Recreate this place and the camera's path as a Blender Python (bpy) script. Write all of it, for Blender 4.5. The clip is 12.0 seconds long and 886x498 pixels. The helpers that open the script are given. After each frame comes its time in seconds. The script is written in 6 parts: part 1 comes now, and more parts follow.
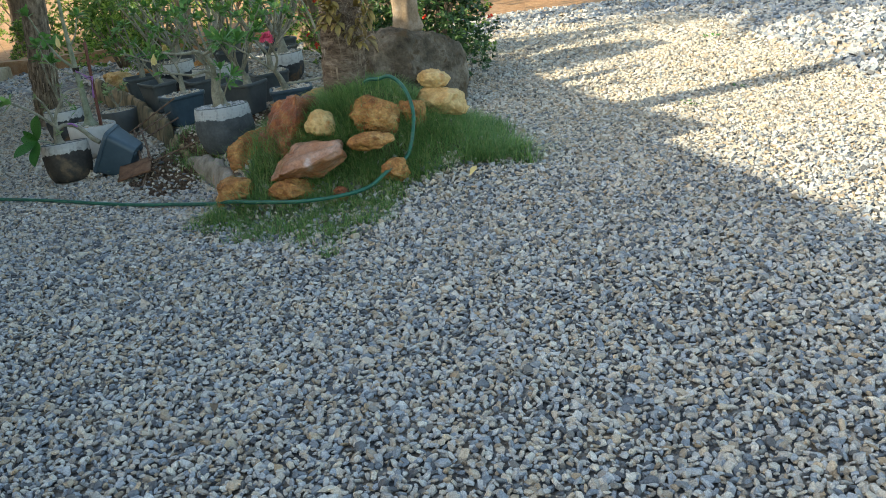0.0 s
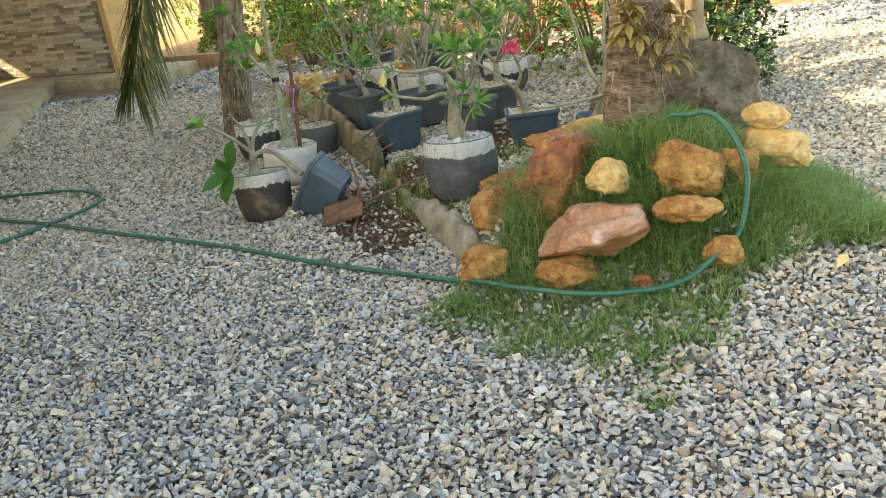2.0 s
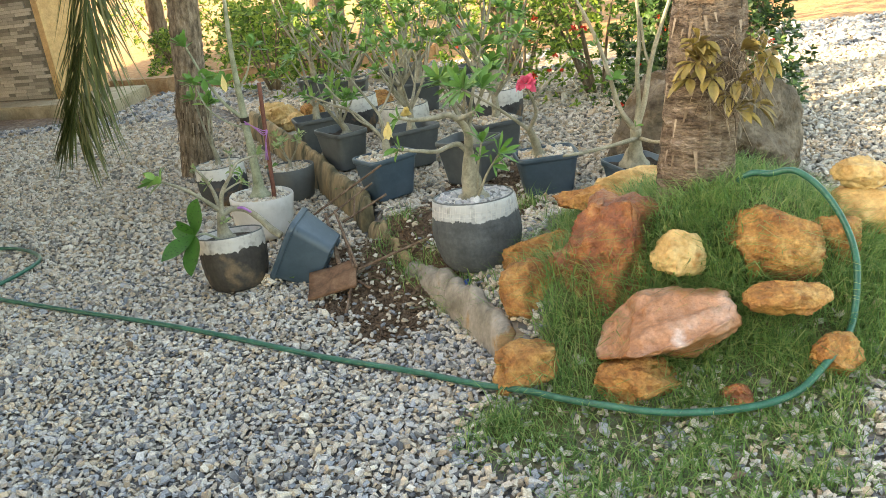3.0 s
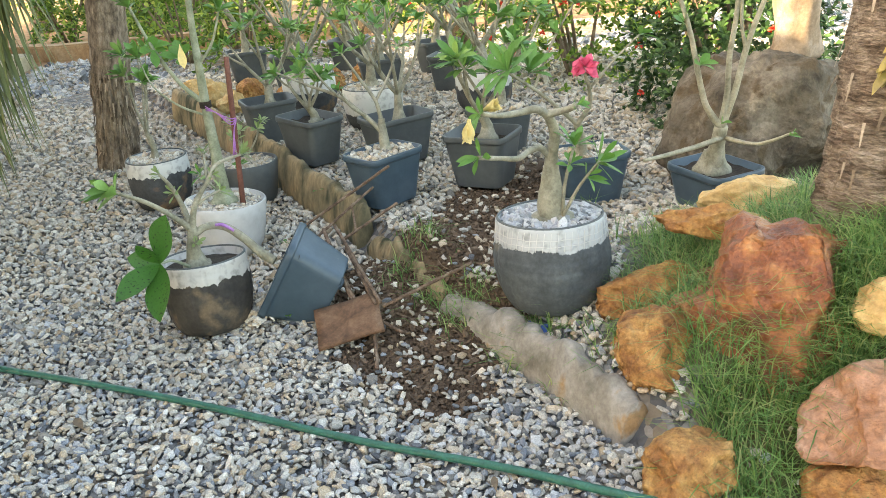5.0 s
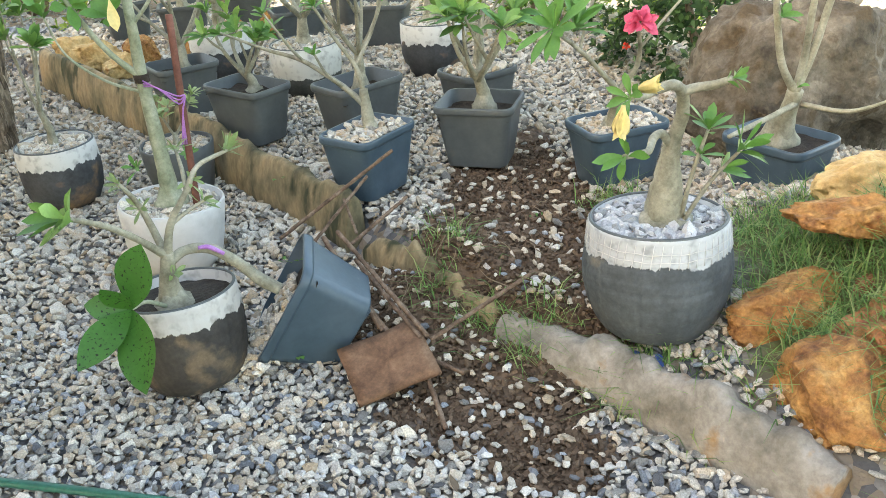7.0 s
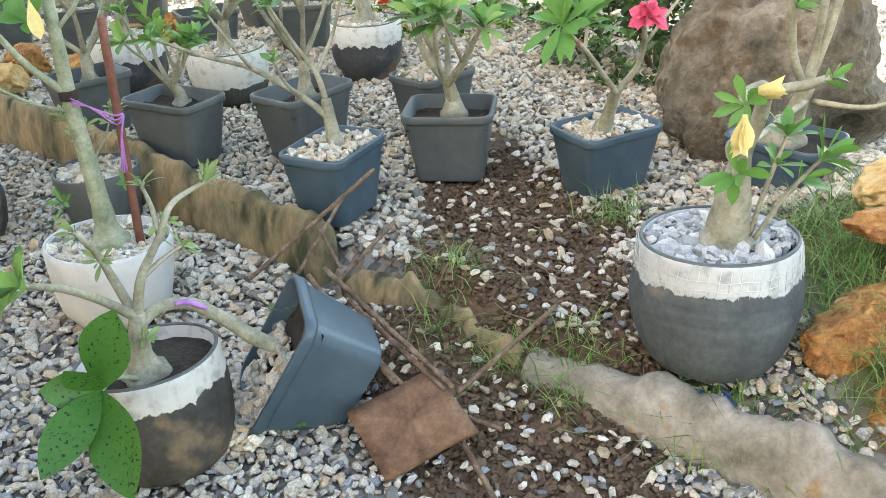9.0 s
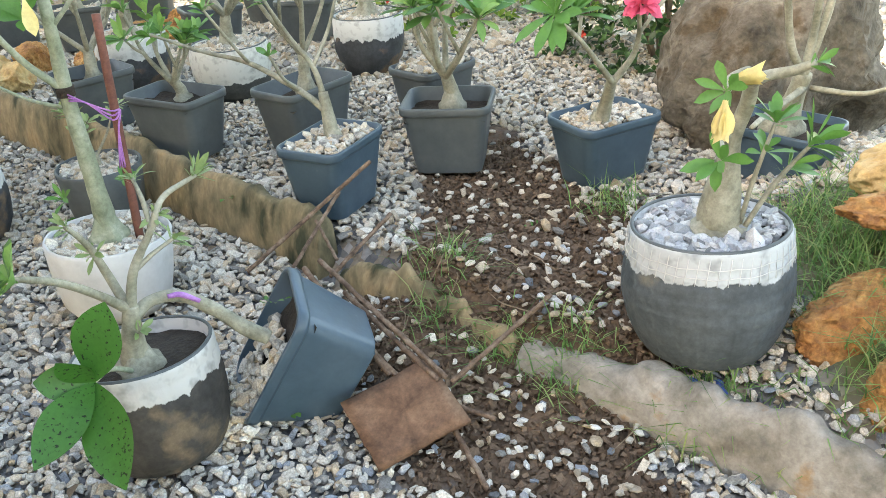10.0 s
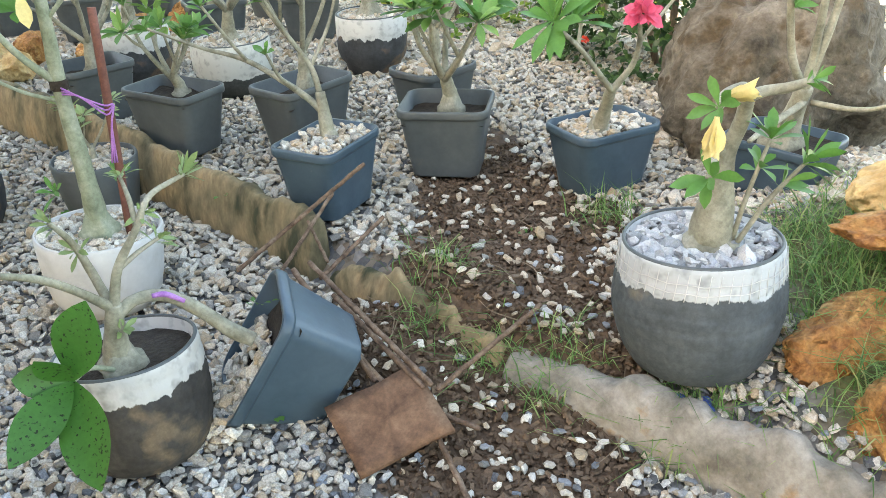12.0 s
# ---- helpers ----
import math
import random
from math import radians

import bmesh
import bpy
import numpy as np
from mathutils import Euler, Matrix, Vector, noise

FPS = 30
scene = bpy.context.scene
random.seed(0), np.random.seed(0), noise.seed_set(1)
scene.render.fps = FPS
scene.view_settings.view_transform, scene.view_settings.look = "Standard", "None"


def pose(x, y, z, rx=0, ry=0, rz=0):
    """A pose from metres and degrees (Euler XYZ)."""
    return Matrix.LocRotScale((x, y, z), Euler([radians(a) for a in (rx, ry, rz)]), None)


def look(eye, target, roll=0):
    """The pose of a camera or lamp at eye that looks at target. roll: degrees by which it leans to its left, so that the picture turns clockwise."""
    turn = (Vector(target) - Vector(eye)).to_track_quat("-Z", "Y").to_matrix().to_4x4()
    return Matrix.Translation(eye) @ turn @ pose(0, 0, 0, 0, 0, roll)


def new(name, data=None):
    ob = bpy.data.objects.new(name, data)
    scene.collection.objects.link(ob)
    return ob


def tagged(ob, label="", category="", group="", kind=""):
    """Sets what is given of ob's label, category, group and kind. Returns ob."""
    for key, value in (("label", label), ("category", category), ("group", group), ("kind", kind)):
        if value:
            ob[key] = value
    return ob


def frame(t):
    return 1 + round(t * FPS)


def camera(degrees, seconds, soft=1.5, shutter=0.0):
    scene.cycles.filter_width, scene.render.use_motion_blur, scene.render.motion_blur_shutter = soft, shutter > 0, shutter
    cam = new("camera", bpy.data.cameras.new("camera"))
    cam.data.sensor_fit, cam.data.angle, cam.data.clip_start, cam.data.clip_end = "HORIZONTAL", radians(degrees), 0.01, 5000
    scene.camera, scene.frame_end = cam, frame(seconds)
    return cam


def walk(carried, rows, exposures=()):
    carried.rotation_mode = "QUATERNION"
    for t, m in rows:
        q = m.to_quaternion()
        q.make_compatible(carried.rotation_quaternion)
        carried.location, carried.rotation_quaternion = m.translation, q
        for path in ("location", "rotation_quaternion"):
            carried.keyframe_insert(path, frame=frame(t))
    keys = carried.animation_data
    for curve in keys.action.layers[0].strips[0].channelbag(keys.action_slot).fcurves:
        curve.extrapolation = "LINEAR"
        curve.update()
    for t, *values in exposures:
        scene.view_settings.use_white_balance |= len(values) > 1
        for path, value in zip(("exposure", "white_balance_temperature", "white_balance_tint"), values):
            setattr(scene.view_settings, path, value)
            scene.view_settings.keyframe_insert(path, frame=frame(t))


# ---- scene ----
cam = camera(55.5, 12.0, soft=0.5)
PATH = [
    (0, (0.252, 0.033, 1.569), (0.136, 1.894, 0.846), -7.5),
    (0.5, (0.031, 0.37, 1.581), (-0.221, 2.202, 0.818), -7.9),
    (1, (-0.132, 0.764, 1.619), (-0.509, 2.578, 0.866), -8.3),
    (1.5, (-0.375, 1.151, 1.593), (-0.8, 2.961, 0.857), -8.2),
    (2, (-0.623, 1.59, 1.606), (-1.087, 3.404, 0.903), -8.0),
    (2.5, (-0.79, 2.012, 1.665), (-1.229, 3.84, 0.982), -7.7),
    (3, (-1.066, 2.405, 1.65), (-1.425, 4.248, 0.962), -7.9),
    (3.5, (-1.266, 2.789, 1.595), (-1.581, 4.634, 0.889), -7.9),
    (3.7, (-1.314, 2.962, 1.628), (-1.61, 4.806, 0.913), -7.8),
    (5.3, (-1.957, 3.459, 1.57), (-2.008, 5.296, 0.78), -4.6),
    (5.5, (-1.985, 3.58, 1.587), (-2.011, 5.408, 0.778), -4.3),
    (6, (-2.114, 3.775, 1.568), (-2.045, 5.586, 0.724), -3.8),
    (6.5, (-2.374, 3.942, 1.569), (-2.212, 5.732, 0.691), -4.0),
    (7, (-2.519, 4.146, 1.527), (-2.278, 5.913, 0.622), -4.0),
    (7.2, (-2.546, 4.259, 1.539), (-2.266, 6.013, 0.62), -3.8),
    (8.8, (-2.819, 4.617, 1.473), (-2.302, 6.317, 0.555), -3.0),
    (9, (-2.808, 4.607, 1.461), (-2.3, 6.309, 0.541), -3.2),
    (9.5, (-2.772, 4.583, 1.455), (-2.291, 6.288, 0.526), -3.8),
    (10, (-2.755, 4.579, 1.453), (-2.283, 6.285, 0.523), -4.3),
    (10.5, (-2.714, 4.594, 1.451), (-2.243, 6.301, 0.522), -4.5),
    (11, (-2.707, 4.596, 1.469), (-2.245, 6.31, 0.548), -4.4),
    (11.5, (-2.706, 4.594, 1.467), (-2.248, 6.307, 0.542), -3.6),
    (12, (-2.713, 4.596, 1.459), (-2.248, 6.303, 0.527), -2.7),
]
walk(cam, [(t, look(eye, target, roll)) for t, eye, target, roll in PATH],
     [(0.0, 1.67, 7500, 0), (0.5, 1.90, 8300, 1), (1.0, 2.15, 9700, 3), (1.5, 2.42, 10900, 5), (2.5, 2.80, 10900, 7), (3.5, 2.94, 10200, 8), (5.5, 3.26, 9500, 8), (7.0, 3.36, 9200, 8), (12.0, 3.43, 8700, 8)])

# ---- world and sun ----
SUN_TO = Vector((0.93, 0.36, -0.56)).normalized()
world = bpy.data.worlds.new("sky")
scene.world = world
world.use_nodes = True
wn = world.node_tree
sky = wn.nodes.new("ShaderNodeTexSky")
sky.sky_type, sky.sun_disc = "NISHITA", False
sky.sun_elevation = math.asin(-SUN_TO.z)
sky.sun_rotation = math.atan2(-SUN_TO.x, -SUN_TO.y)
sky.air_density, sky.dust_density = 1.0, 1.5
bg = next(n for n in wn.nodes if n.type == "BACKGROUND")
bg.inputs["Strength"].default_value = 0.15
wn.links.new(sky.outputs["Color"], bg.inputs["Color"])
sun_data = bpy.data.lights.new("sun", "SUN")
sun_data.energy, sun_data.angle, sun_data.color = 2.8, radians(0.6), (1.0, 0.9, 0.76)
sun = new("sun", sun_data)
sun.matrix_world = look((-20, -8, 14), Vector((-20, -8, 14)) + SUN_TO)


# ---- materials ----
def mat(name, colors, scale=8.0, rough=0.8, bump=0.3, bscale=None, metal=0.0, stretch=(1, 1, 1), rand="", randmix=0.5,
        detail=6.0, bdist=0.01, spec=0.4, spots=None, world_space=False, mottle=0.3):
    """colors: 2 to 5 colours spread over noise; rand: 'island' or 'object' adds variation from piece to piece."""
    m = bpy.data.materials.new(name)
    m.use_nodes = True
    nt = m.node_tree
    b = nt.nodes["Principled BSDF"]
    co = nt.nodes.new("ShaderNodeTexCoord")
    mp = nt.nodes.new("ShaderNodeMapping")
    mp.inputs["Scale"].default_value = stretch
    if world_space:
        ge = nt.nodes.new("ShaderNodeNewGeometry")
        nt.links.new(ge.outputs["Position"], mp.inputs["Vector"])
    else:
        nt.links.new(co.outputs["Object"], mp.inputs["Vector"])
    no = nt.nodes.new("ShaderNodeTexNoise")
    no.inputs["Scale"].default_value, no.inputs["Detail"].default_value, no.inputs["Roughness"].default_value = scale, detail, 0.62
    nt.links.new(mp.outputs["Vector"], no.inputs["Vector"])
    fac = no.outputs["Fac"]
    if rand:
        if rand == "island":
            src = nt.nodes.new("ShaderNodeNewGeometry").outputs["Random Per Island"]
        else:
            src = nt.nodes.new("ShaderNodeObjectInfo").outputs["Random"]
        mx = nt.nodes.new("ShaderNodeMix")
        mx.inputs["Factor"].default_value = randmix
        nt.links.new(fac, mx.inputs["A"])
        nt.links.new(src, mx.inputs["B"])
        fac = mx.outputs["Result"]
    rp = nt.nodes.new("ShaderNodeValToRGB")
    el = rp.color_ramp.elements
    lo, hi = (0.3, 0.7) if not rand else (0.12, 0.88)
    n = len(colors)
    el[0].position, el[0].color = lo, (*colors[0], 1)
    el[1].position, el[1].color = hi, (*colors[-1], 1)
    for k in range(1, n - 1):
        e = el.new(lo + (hi - lo) * k / (n - 1))
        e.color = (*colors[k], 1)
    nt.links.new(fac, rp.inputs["Fac"])
    out = rp.outputs["Color"]
    if spots:
        col, sc, thr = spots
        n2 = nt.nodes.new("ShaderNodeTexNoise")
        n2.inputs["Scale"].default_value, n2.inputs["Detail"].default_value = sc, 5.0
        nt.links.new(mp.outputs["Vector"], n2.inputs["Vector"])
        r2 = nt.nodes.new("ShaderNodeValToRGB")
        r2.color_ramp.elements[0].position, r2.color_ramp.elements[1].position = thr, thr + 0.08
        nt.links.new(n2.outputs["Fac"], r2.inputs["Fac"])
        mx2 = nt.nodes.new("ShaderNodeMix")
        mx2.data_type = "RGBA"
        nt.links.new(r2.outputs["Color"], mx2.inputs["Factor"])
        nt.links.new(out, mx2.inputs[6])
        mx2.inputs[7].default_value = (*col, 1)
        out = mx2.outputs[2]
    if mottle:
        # fine mottling at a second scale
        n3 = nt.nodes.new("ShaderNodeTexNoise")
        n3.inputs["Scale"].default_value, n3.inputs["Detail"].default_value, n3.inputs["Roughness"].default_value = scale * 7, 5.0, 0.7
        nt.links.new(mp.outputs["Vector"], n3.inputs["Vector"])
        mr = nt.nodes.new("ShaderNodeMapRange")
        mr.inputs["From Min"].default_value, mr.inputs["From Max"].default_value = 0.3, 0.7
        mr.inputs["To Min"].default_value, mr.inputs["To Max"].default_value = 1 - mottle, 1 + mottle * 0.5
        nt.links.new(n3.outputs["Fac"], mr.inputs["Value"])
        m3 = nt.nodes.new("ShaderNodeMix")
        m3.data_type, m3.blend_type = "RGBA", "MULTIPLY"
        m3.inputs["Factor"].default_value = 1.0
        nt.links.new(out, m3.inputs[6])
        nt.links.new(mr.outputs["Result"], m3.inputs[7])
        out = m3.outputs[2]
    nt.links.new(out, b.inputs["Base Color"])
    b.inputs["Roughness"].default_value, b.inputs["Metallic"].default_value = rough, metal
    b.inputs["Specular IOR Level"].default_value = spec
    if bump:
        nb = nt.nodes.new("ShaderNodeTexNoise")
        nb.inputs["Scale"].default_value, nb.inputs["Detail"].default_value = bscale or scale * 4, 6.0
        nt.links.new(mp.outputs["Vector"], nb.inputs["Vector"])
        bu = nt.nodes.new("ShaderNodeBump")
        bu.inputs["Strength"].default_value, bu.inputs["Distance"].default_value = bump, bdist
        nt.links.new(nb.outputs["Fac"], bu.inputs["Height"])
        nt.links.new(bu.outputs["Normal"], b.inputs["Normal"])
    return m


def leaf_mat(name, colors, rough=0.45, trans=0.25, spots=None):
    m = mat(name, colors, 14, rough, 0.15, 60, rand="island", randmix=0.75, bdist=0.002, spots=spots, mottle=0.15)
    nt = m.node_tree
    b = nt.nodes["Principled BSDF"]
    b.inputs["Transmission Weight"].default_value = 0.0
    tr = nt.nodes.new("ShaderNodeBsdfTranslucent")
    ms = nt.nodes.new("ShaderNodeMixShader")
    ms.inputs[0].default_value = trans
    nt.links.new(b.inputs["Base Color"].links[0].from_socket, tr.inputs["Color"])
    nt.links.new(b.outputs[0], ms.inputs[1])
    nt.links.new(tr.outputs[0], ms.inputs[2])
    nt.links.new(ms.outputs[0], nt.nodes["Material Output"].inputs["Surface"])
    return m


def banded(name, dark, light, level, ragged=0.02, rough=0.75, mud=None):
    """Dark rubber below, brushed white paint above a ragged line at a local height."""
    m = mat(name, dark, 9, rough, 0.5, 50, bdist=0.004, spots=mud)
    nt = m.node_tree
    b = nt.nodes["Principled BSDF"]
    co = nt.nodes.new("ShaderNodeTexCoord")
    sp = nt.nodes.new("ShaderNodeSeparateXYZ")
    nt.links.new(co.outputs["Object"], sp.inputs[0])
    mp = nt.nodes.new("ShaderNodeMapping")
    mp.inputs["Scale"].default_value = (1, 1, 0.25)
    nt.links.new(co.outputs["Object"], mp.inputs["Vector"])
    no = nt.nodes.new("ShaderNodeTexNoise")
    no.inputs["Scale"].default_value, no.inputs["Detail"].default_value = 28, 4
    nt.links.new(mp.outputs["Vector"], no.inputs["Vector"])
    ma = nt.nodes.new("ShaderNodeMath")
    ma.operation = "MULTIPLY_ADD"
    ma.inputs[1].default_value = ragged * 4
    nt.links.new(no.outputs["Fac"], ma.inputs[0])
    nt.links.new(sp.outputs["Z"], ma.inputs[2])
    gt = nt.nodes.new("ShaderNodeMapRange")
    gt.inputs["From Min"].default_value = level + ragged * 2
    gt.inputs["From Max"].default_value = level + ragged * 2 + 0.004
    nt.links.new(ma.outputs[0], gt.inputs["Value"])
    wn2 = nt.nodes.new("ShaderNodeTexNoise")
    wn2.inputs["Scale"].default_value = 30
    nt.links.new(co.outputs["Object"], wn2.inputs["Vector"])
    wr = nt.nodes.new("ShaderNodeValToRGB")
    wr.color_ramp.elements[0].position, wr.color_ramp.elements[0].color = 0.28, (*[c * 0.62 for c in light], 1)
    wr.color_ramp.elements[1].position, wr.color_ramp.elements[1].color = 0.5, (*light, 1)
    nt.links.new(wn2.outputs["Fac"], wr.inputs["Fac"])
    mx = nt.nodes.new("ShaderNodeMix")
    mx.data_type = "RGBA"
    src = b.inputs["Base Color"].links[0].from_socket
    nt.links.new(gt.outputs["Result"], mx.inputs["Factor"])
    nt.links.new(src, mx.inputs[6])
    nt.links.new(wr.outputs["Color"], mx.inputs[7])
    nt.links.new(mx.outputs[2], b.inputs["Base Color"])
    return m


M_STONE = mat("crushed_stone", [(0.12, 0.125, 0.135), (0.22, 0.25, 0.285), (0.34, 0.365, 0.395), (0.55, 0.54, 0.52), (0.35, 0.27, 0.185), (0.41, 0.44, 0.48), (0.49, 0.42, 0.335), (0.57, 0.56, 0.54)], 30, 0.8, 0.3, 90, rand="island", randmix=0.85, bdist=0.003, world_space=True, mottle=0.5)
M_STONE_W = mat("pale_crushed_stone", [(0.20, 0.19, 0.175), (0.42, 0.40, 0.355), (0.66, 0.62, 0.54), (0.40, 0.30, 0.195), (0.56, 0.53, 0.475), (0.54, 0.42, 0.295), (0.66, 0.62, 0.55)], 30, 0.8, 0.3, 90, rand="island", randmix=0.85, bdist=0.003, world_space=True, mottle=0.5)
M_STONE_GREY = mat("grey_crushed_stone", [(0.16, 0.165, 0.17), (0.30, 0.32, 0.34), (0.46, 0.47, 0.48), (0.58, 0.57, 0.55), (0.34, 0.35, 0.38), (0.52, 0.52, 0.53)], 30, 0.8, 0.3, 90, rand="island", randmix=0.85, bdist=0.003, world_space=True)
M_STONE_OBJ = mat("loose_crushed_stone", [(0.08, 0.085, 0.09), (0.24, 0.25, 0.27), (0.55, 0.53, 0.50), (0.30, 0.24, 0.17), (0.66, 0.64, 0.60)], 30, 0.8, 0.3, 90, rand="object", randmix=0.85, bdist=0.003)
M_SOIL = mat("soil", [(0.035, 0.022, 0.014), (0.085, 0.055, 0.035), (0.13, 0.085, 0.055)], 18, 0.95, 0.9, 45, bdist=0.02)
M_SOIL_CLOD = mat("soil_crumbs", [(0.065, 0.04, 0.025), (0.125, 0.08, 0.052), (0.20, 0.135, 0.09)], 30, 0.95, 0.6, 80, rand="island", randmix=0.6, world_space=True)
M_POTSOIL = mat("potting_soil", [(0.018, 0.014, 0.011), (0.05, 0.038, 0.028)], 40, 0.95, 0.9, 80, bdist=0.01)
M_CONC = mat("curb_concrete", [(0.15, 0.13, 0.10), (0.25, 0.225, 0.19), (0.33, 0.30, 0.265), (0.33, 0.23, 0.14)], 6, 0.9, 0.7, 30, bdist=0.012, spots=((0.33, 0.20, 0.10), 6.0, 0.57), world_space=True)
M_CONC_MOSS = mat("mossy_concrete", [(0.05, 0.05, 0.03), (0.17, 0.14, 0.08), (0.32, 0.24, 0.14), (0.40, 0.26, 0.13)], 5, 0.9, 0.7, 22, bdist=0.012, stretch=(1, 1, 0.5), spots=((0.045, 0.05, 0.025), 6.0, 0.55), world_space=True)
M_PLASTIC = mat("grey_plastic", [(0.055, 0.066, 0.072), (0.10, 0.115, 0.12)], 5, 0.5, 0.2, 60, bdist=0.002, spots=((0.11, 0.11, 0.10), 14.0, 0.70), mottle=0.12)
M_PLASTIC_B = mat("blue_grey_plastic", [(0.032, 0.060, 0.085), (0.065, 0.105, 0.14)], 5, 0.36, 0.2, 60, bdist=0.002, spots=((0.13, 0.15, 0.17), 13.0, 0.70), mottle=0.12)
M_TYRE = banded("tyre_pot", [(0.045, 0.055, 0.062), (0.095, 0.112, 0.122)], (0.43, 0.455, 0.47), 0.262, 0.014, mud=((0.20, 0.17, 0.13), 5.0, 0.62))
M_TYRE_B = banded("muddy_tyre_pot", [(0.02, 0.02, 0.02), (0.06, 0.055, 0.05)], (0.46, 0.45, 0.43), 0.228, 0.018, mud=((0.14, 0.105, 0.07), 7.0, 0.56))
M_TYRE_C = banded("tyre_pot_high", [(0.03, 0.033, 0.036), (0.07, 0.077, 0.085)], (0.52, 0.53, 0.52), 0.22, 0.02, mud=((0.22, 0.14, 0.08), 5.0, 0.58))
M_TYRE_H = banded("half_white_pot", [(0.035, 0.038, 0.035), (0.08, 0.085, 0.08)], (0.54, 0.54, 0.50), 0.12, 0.01)
M_WHITE = mat("worn_white_paint", [(0.42, 0.42, 0.41), (0.52, 0.52, 0.515), (0.58, 0.58, 0.575)], 6, 0.6, 0.2, 30, bdist=0.003, mottle=0.06, spots=((0.42, 0.38, 0.33), 7.0, 0.68))
M_BARK_A = mat("adenium_bark", [(0.13, 0.125, 0.09), (0.26, 0.25, 0.19), (0.36, 0.345, 0.28)], 14, 0.7, 0.4, 70, bdist=0.004, world_space=True)
M_BARK_G = mat("green_bark", [(0.13, 0.155, 0.10), (0.24, 0.27, 0.19), (0.35, 0.37, 0.29)], 14, 0.7, 0.3, 70, bdist=0.004, world_space=True)
M_PALM = mat("palm_bark", [(0.045, 0.034, 0.025), (0.14, 0.108, 0.08), (0.26, 0.205, 0.155), (0.40, 0.33, 0.265)], 18, 0.95, 1.0, 46, stretch=(1.5, 1.5, 0.5), bdist=0.02, detail=9)
M_PALM_MAIN = mat("plated_palm_bark", [(0.055, 0.036, 0.024), (0.15, 0.105, 0.075), (0.25, 0.19, 0.145), (0.36, 0.29, 0.235)], 11, 0.95, 1.0, 34, stretch=(1, 1, 2.6), bdist=0.03, detail=9, mottle=0.45)
M_PALM_TOP = mat("smooth_palm_bark", [(0.14, 0.115, 0.09), (0.27, 0.23, 0.19), (0.36, 0.32, 0.28)], 12, 0.9, 0.6, 60, stretch=(1.5, 1.5, 0.4), bdist=0.008)
M_FIBRE = mat("palm_fibre", [(0.05, 0.035, 0.022), (0.22, 0.16, 0.11), (0.38, 0.31, 0.24)], 10, 0.95, 0.4, 50, rand="island", randmix=0.8)
M_LEAF = leaf_mat("adenium_leaf", [(0.04, 0.13, 0.03), (0.09, 0.23, 0.05), (0.17, 0.33, 0.085), (0.26, 0.40, 0.11)])
M_LEAF_D = leaf_mat("dark_leaf", [(0.02, 0.085, 0.018), (0.05, 0.18, 0.03), (0.15, 0.34, 0.06)], spots=((0.008, 0.018, 0.006), 110.0, 0.585))
# darker copy of the shrub leaf, with the shade behind the boulder in its colour
M_LEAF_SHADE = leaf_mat("shaded_shrub_leaf", [(0.015, 0.045, 0.012), (0.035, 0.085, 0.025), (0.07, 0.15, 0.04)], trans=0.2)
M_LEAF_BG = leaf_mat("shrub_leaf", [(0.035, 0.085, 0.015), (0.09, 0.18, 0.03), (0.18, 0.30, 0.05), (0.32, 0.40, 0.08)], trans=0.45)
M_LEAF_P = leaf_mat("pale_leaf", [(0.12, 0.20, 0.07), (0.24, 0.33, 0.14), (0.33, 0.40, 0.20)])
M_FROND = leaf_mat("palm_frond", [(0.05, 0.07, 0.02), (0.10, 0.13, 0.04), (0.20, 0.18, 0.08)], trans=0.2)
M_GRASS = leaf_mat("grass", [(0.07, 0.15, 0.05), (0.13, 0.27, 0.08), (0.20, 0.36, 0.11), (0.38, 0.42, 0.18)], 0.6, 0.4)
M_YELLOW = leaf_mat("yellow_petal", [(0.72, 0.54, 0.16), (0.78, 0.68, 0.36), (0.80, 0.75, 0.55)], trans=0.3)
M_PINK = leaf_mat("pink_petal", [(0.62, 0.05, 0.14), (0.80, 0.16, 0.27), (0.87, 0.48, 0.54)], trans=0.3)
M_RED = leaf_mat("red_petal", [(0.60, 0.03, 0.02), (0.75, 0.08, 0.04)], trans=0.3)
M_DRY = leaf_mat("dry_bromeliad_leaf", [(0.06, 0.045, 0.03), (0.18, 0.135, 0.08), (0.52, 0.40, 0.08), (0.26, 0.20, 0.11), (0.60, 0.45, 0.06)], trans=0.15)
M_HOSE = mat("green_hose", [(0.012, 0.085, 0.06), (0.025, 0.15, 0.11)], 20, 0.35, 0.2, 60, bdist=0.001, world_space=True)
M_RUST = mat("rusty_iron", [(0.06, 0.032, 0.02), (0.16, 0.085, 0.05), (0.24, 0.14, 0.085)], 12, 0.9, 0.5, 60, bdist=0.003, spots=((0.36, 0.30, 0.24), 9.0, 0.68))
M_STICK = mat("rusty_bar", [(0.05, 0.03, 0.02), (0.15, 0.095, 0.065), (0.26, 0.19, 0.14)], 25, 0.9, 0.8, 90, bdist=0.004, world_space=True)
M_STAKE = mat("red_brown_stake", [(0.10, 0.035, 0.025), (0.19, 0.075, 0.055)], 12, 0.75, 0.3, 50, bdist=0.002)
M_PURPLE = mat("purple_ribbon", [(0.28, 0.10, 0.36), (0.42, 0.20, 0.50)], 30, 0.5, 0.0)
M_BLUE = mat("blue_plastic_sheet", [(0.02, 0.05, 0.20), (0.06, 0.14, 0.40)], 20, 0.35, 0.3, 50)
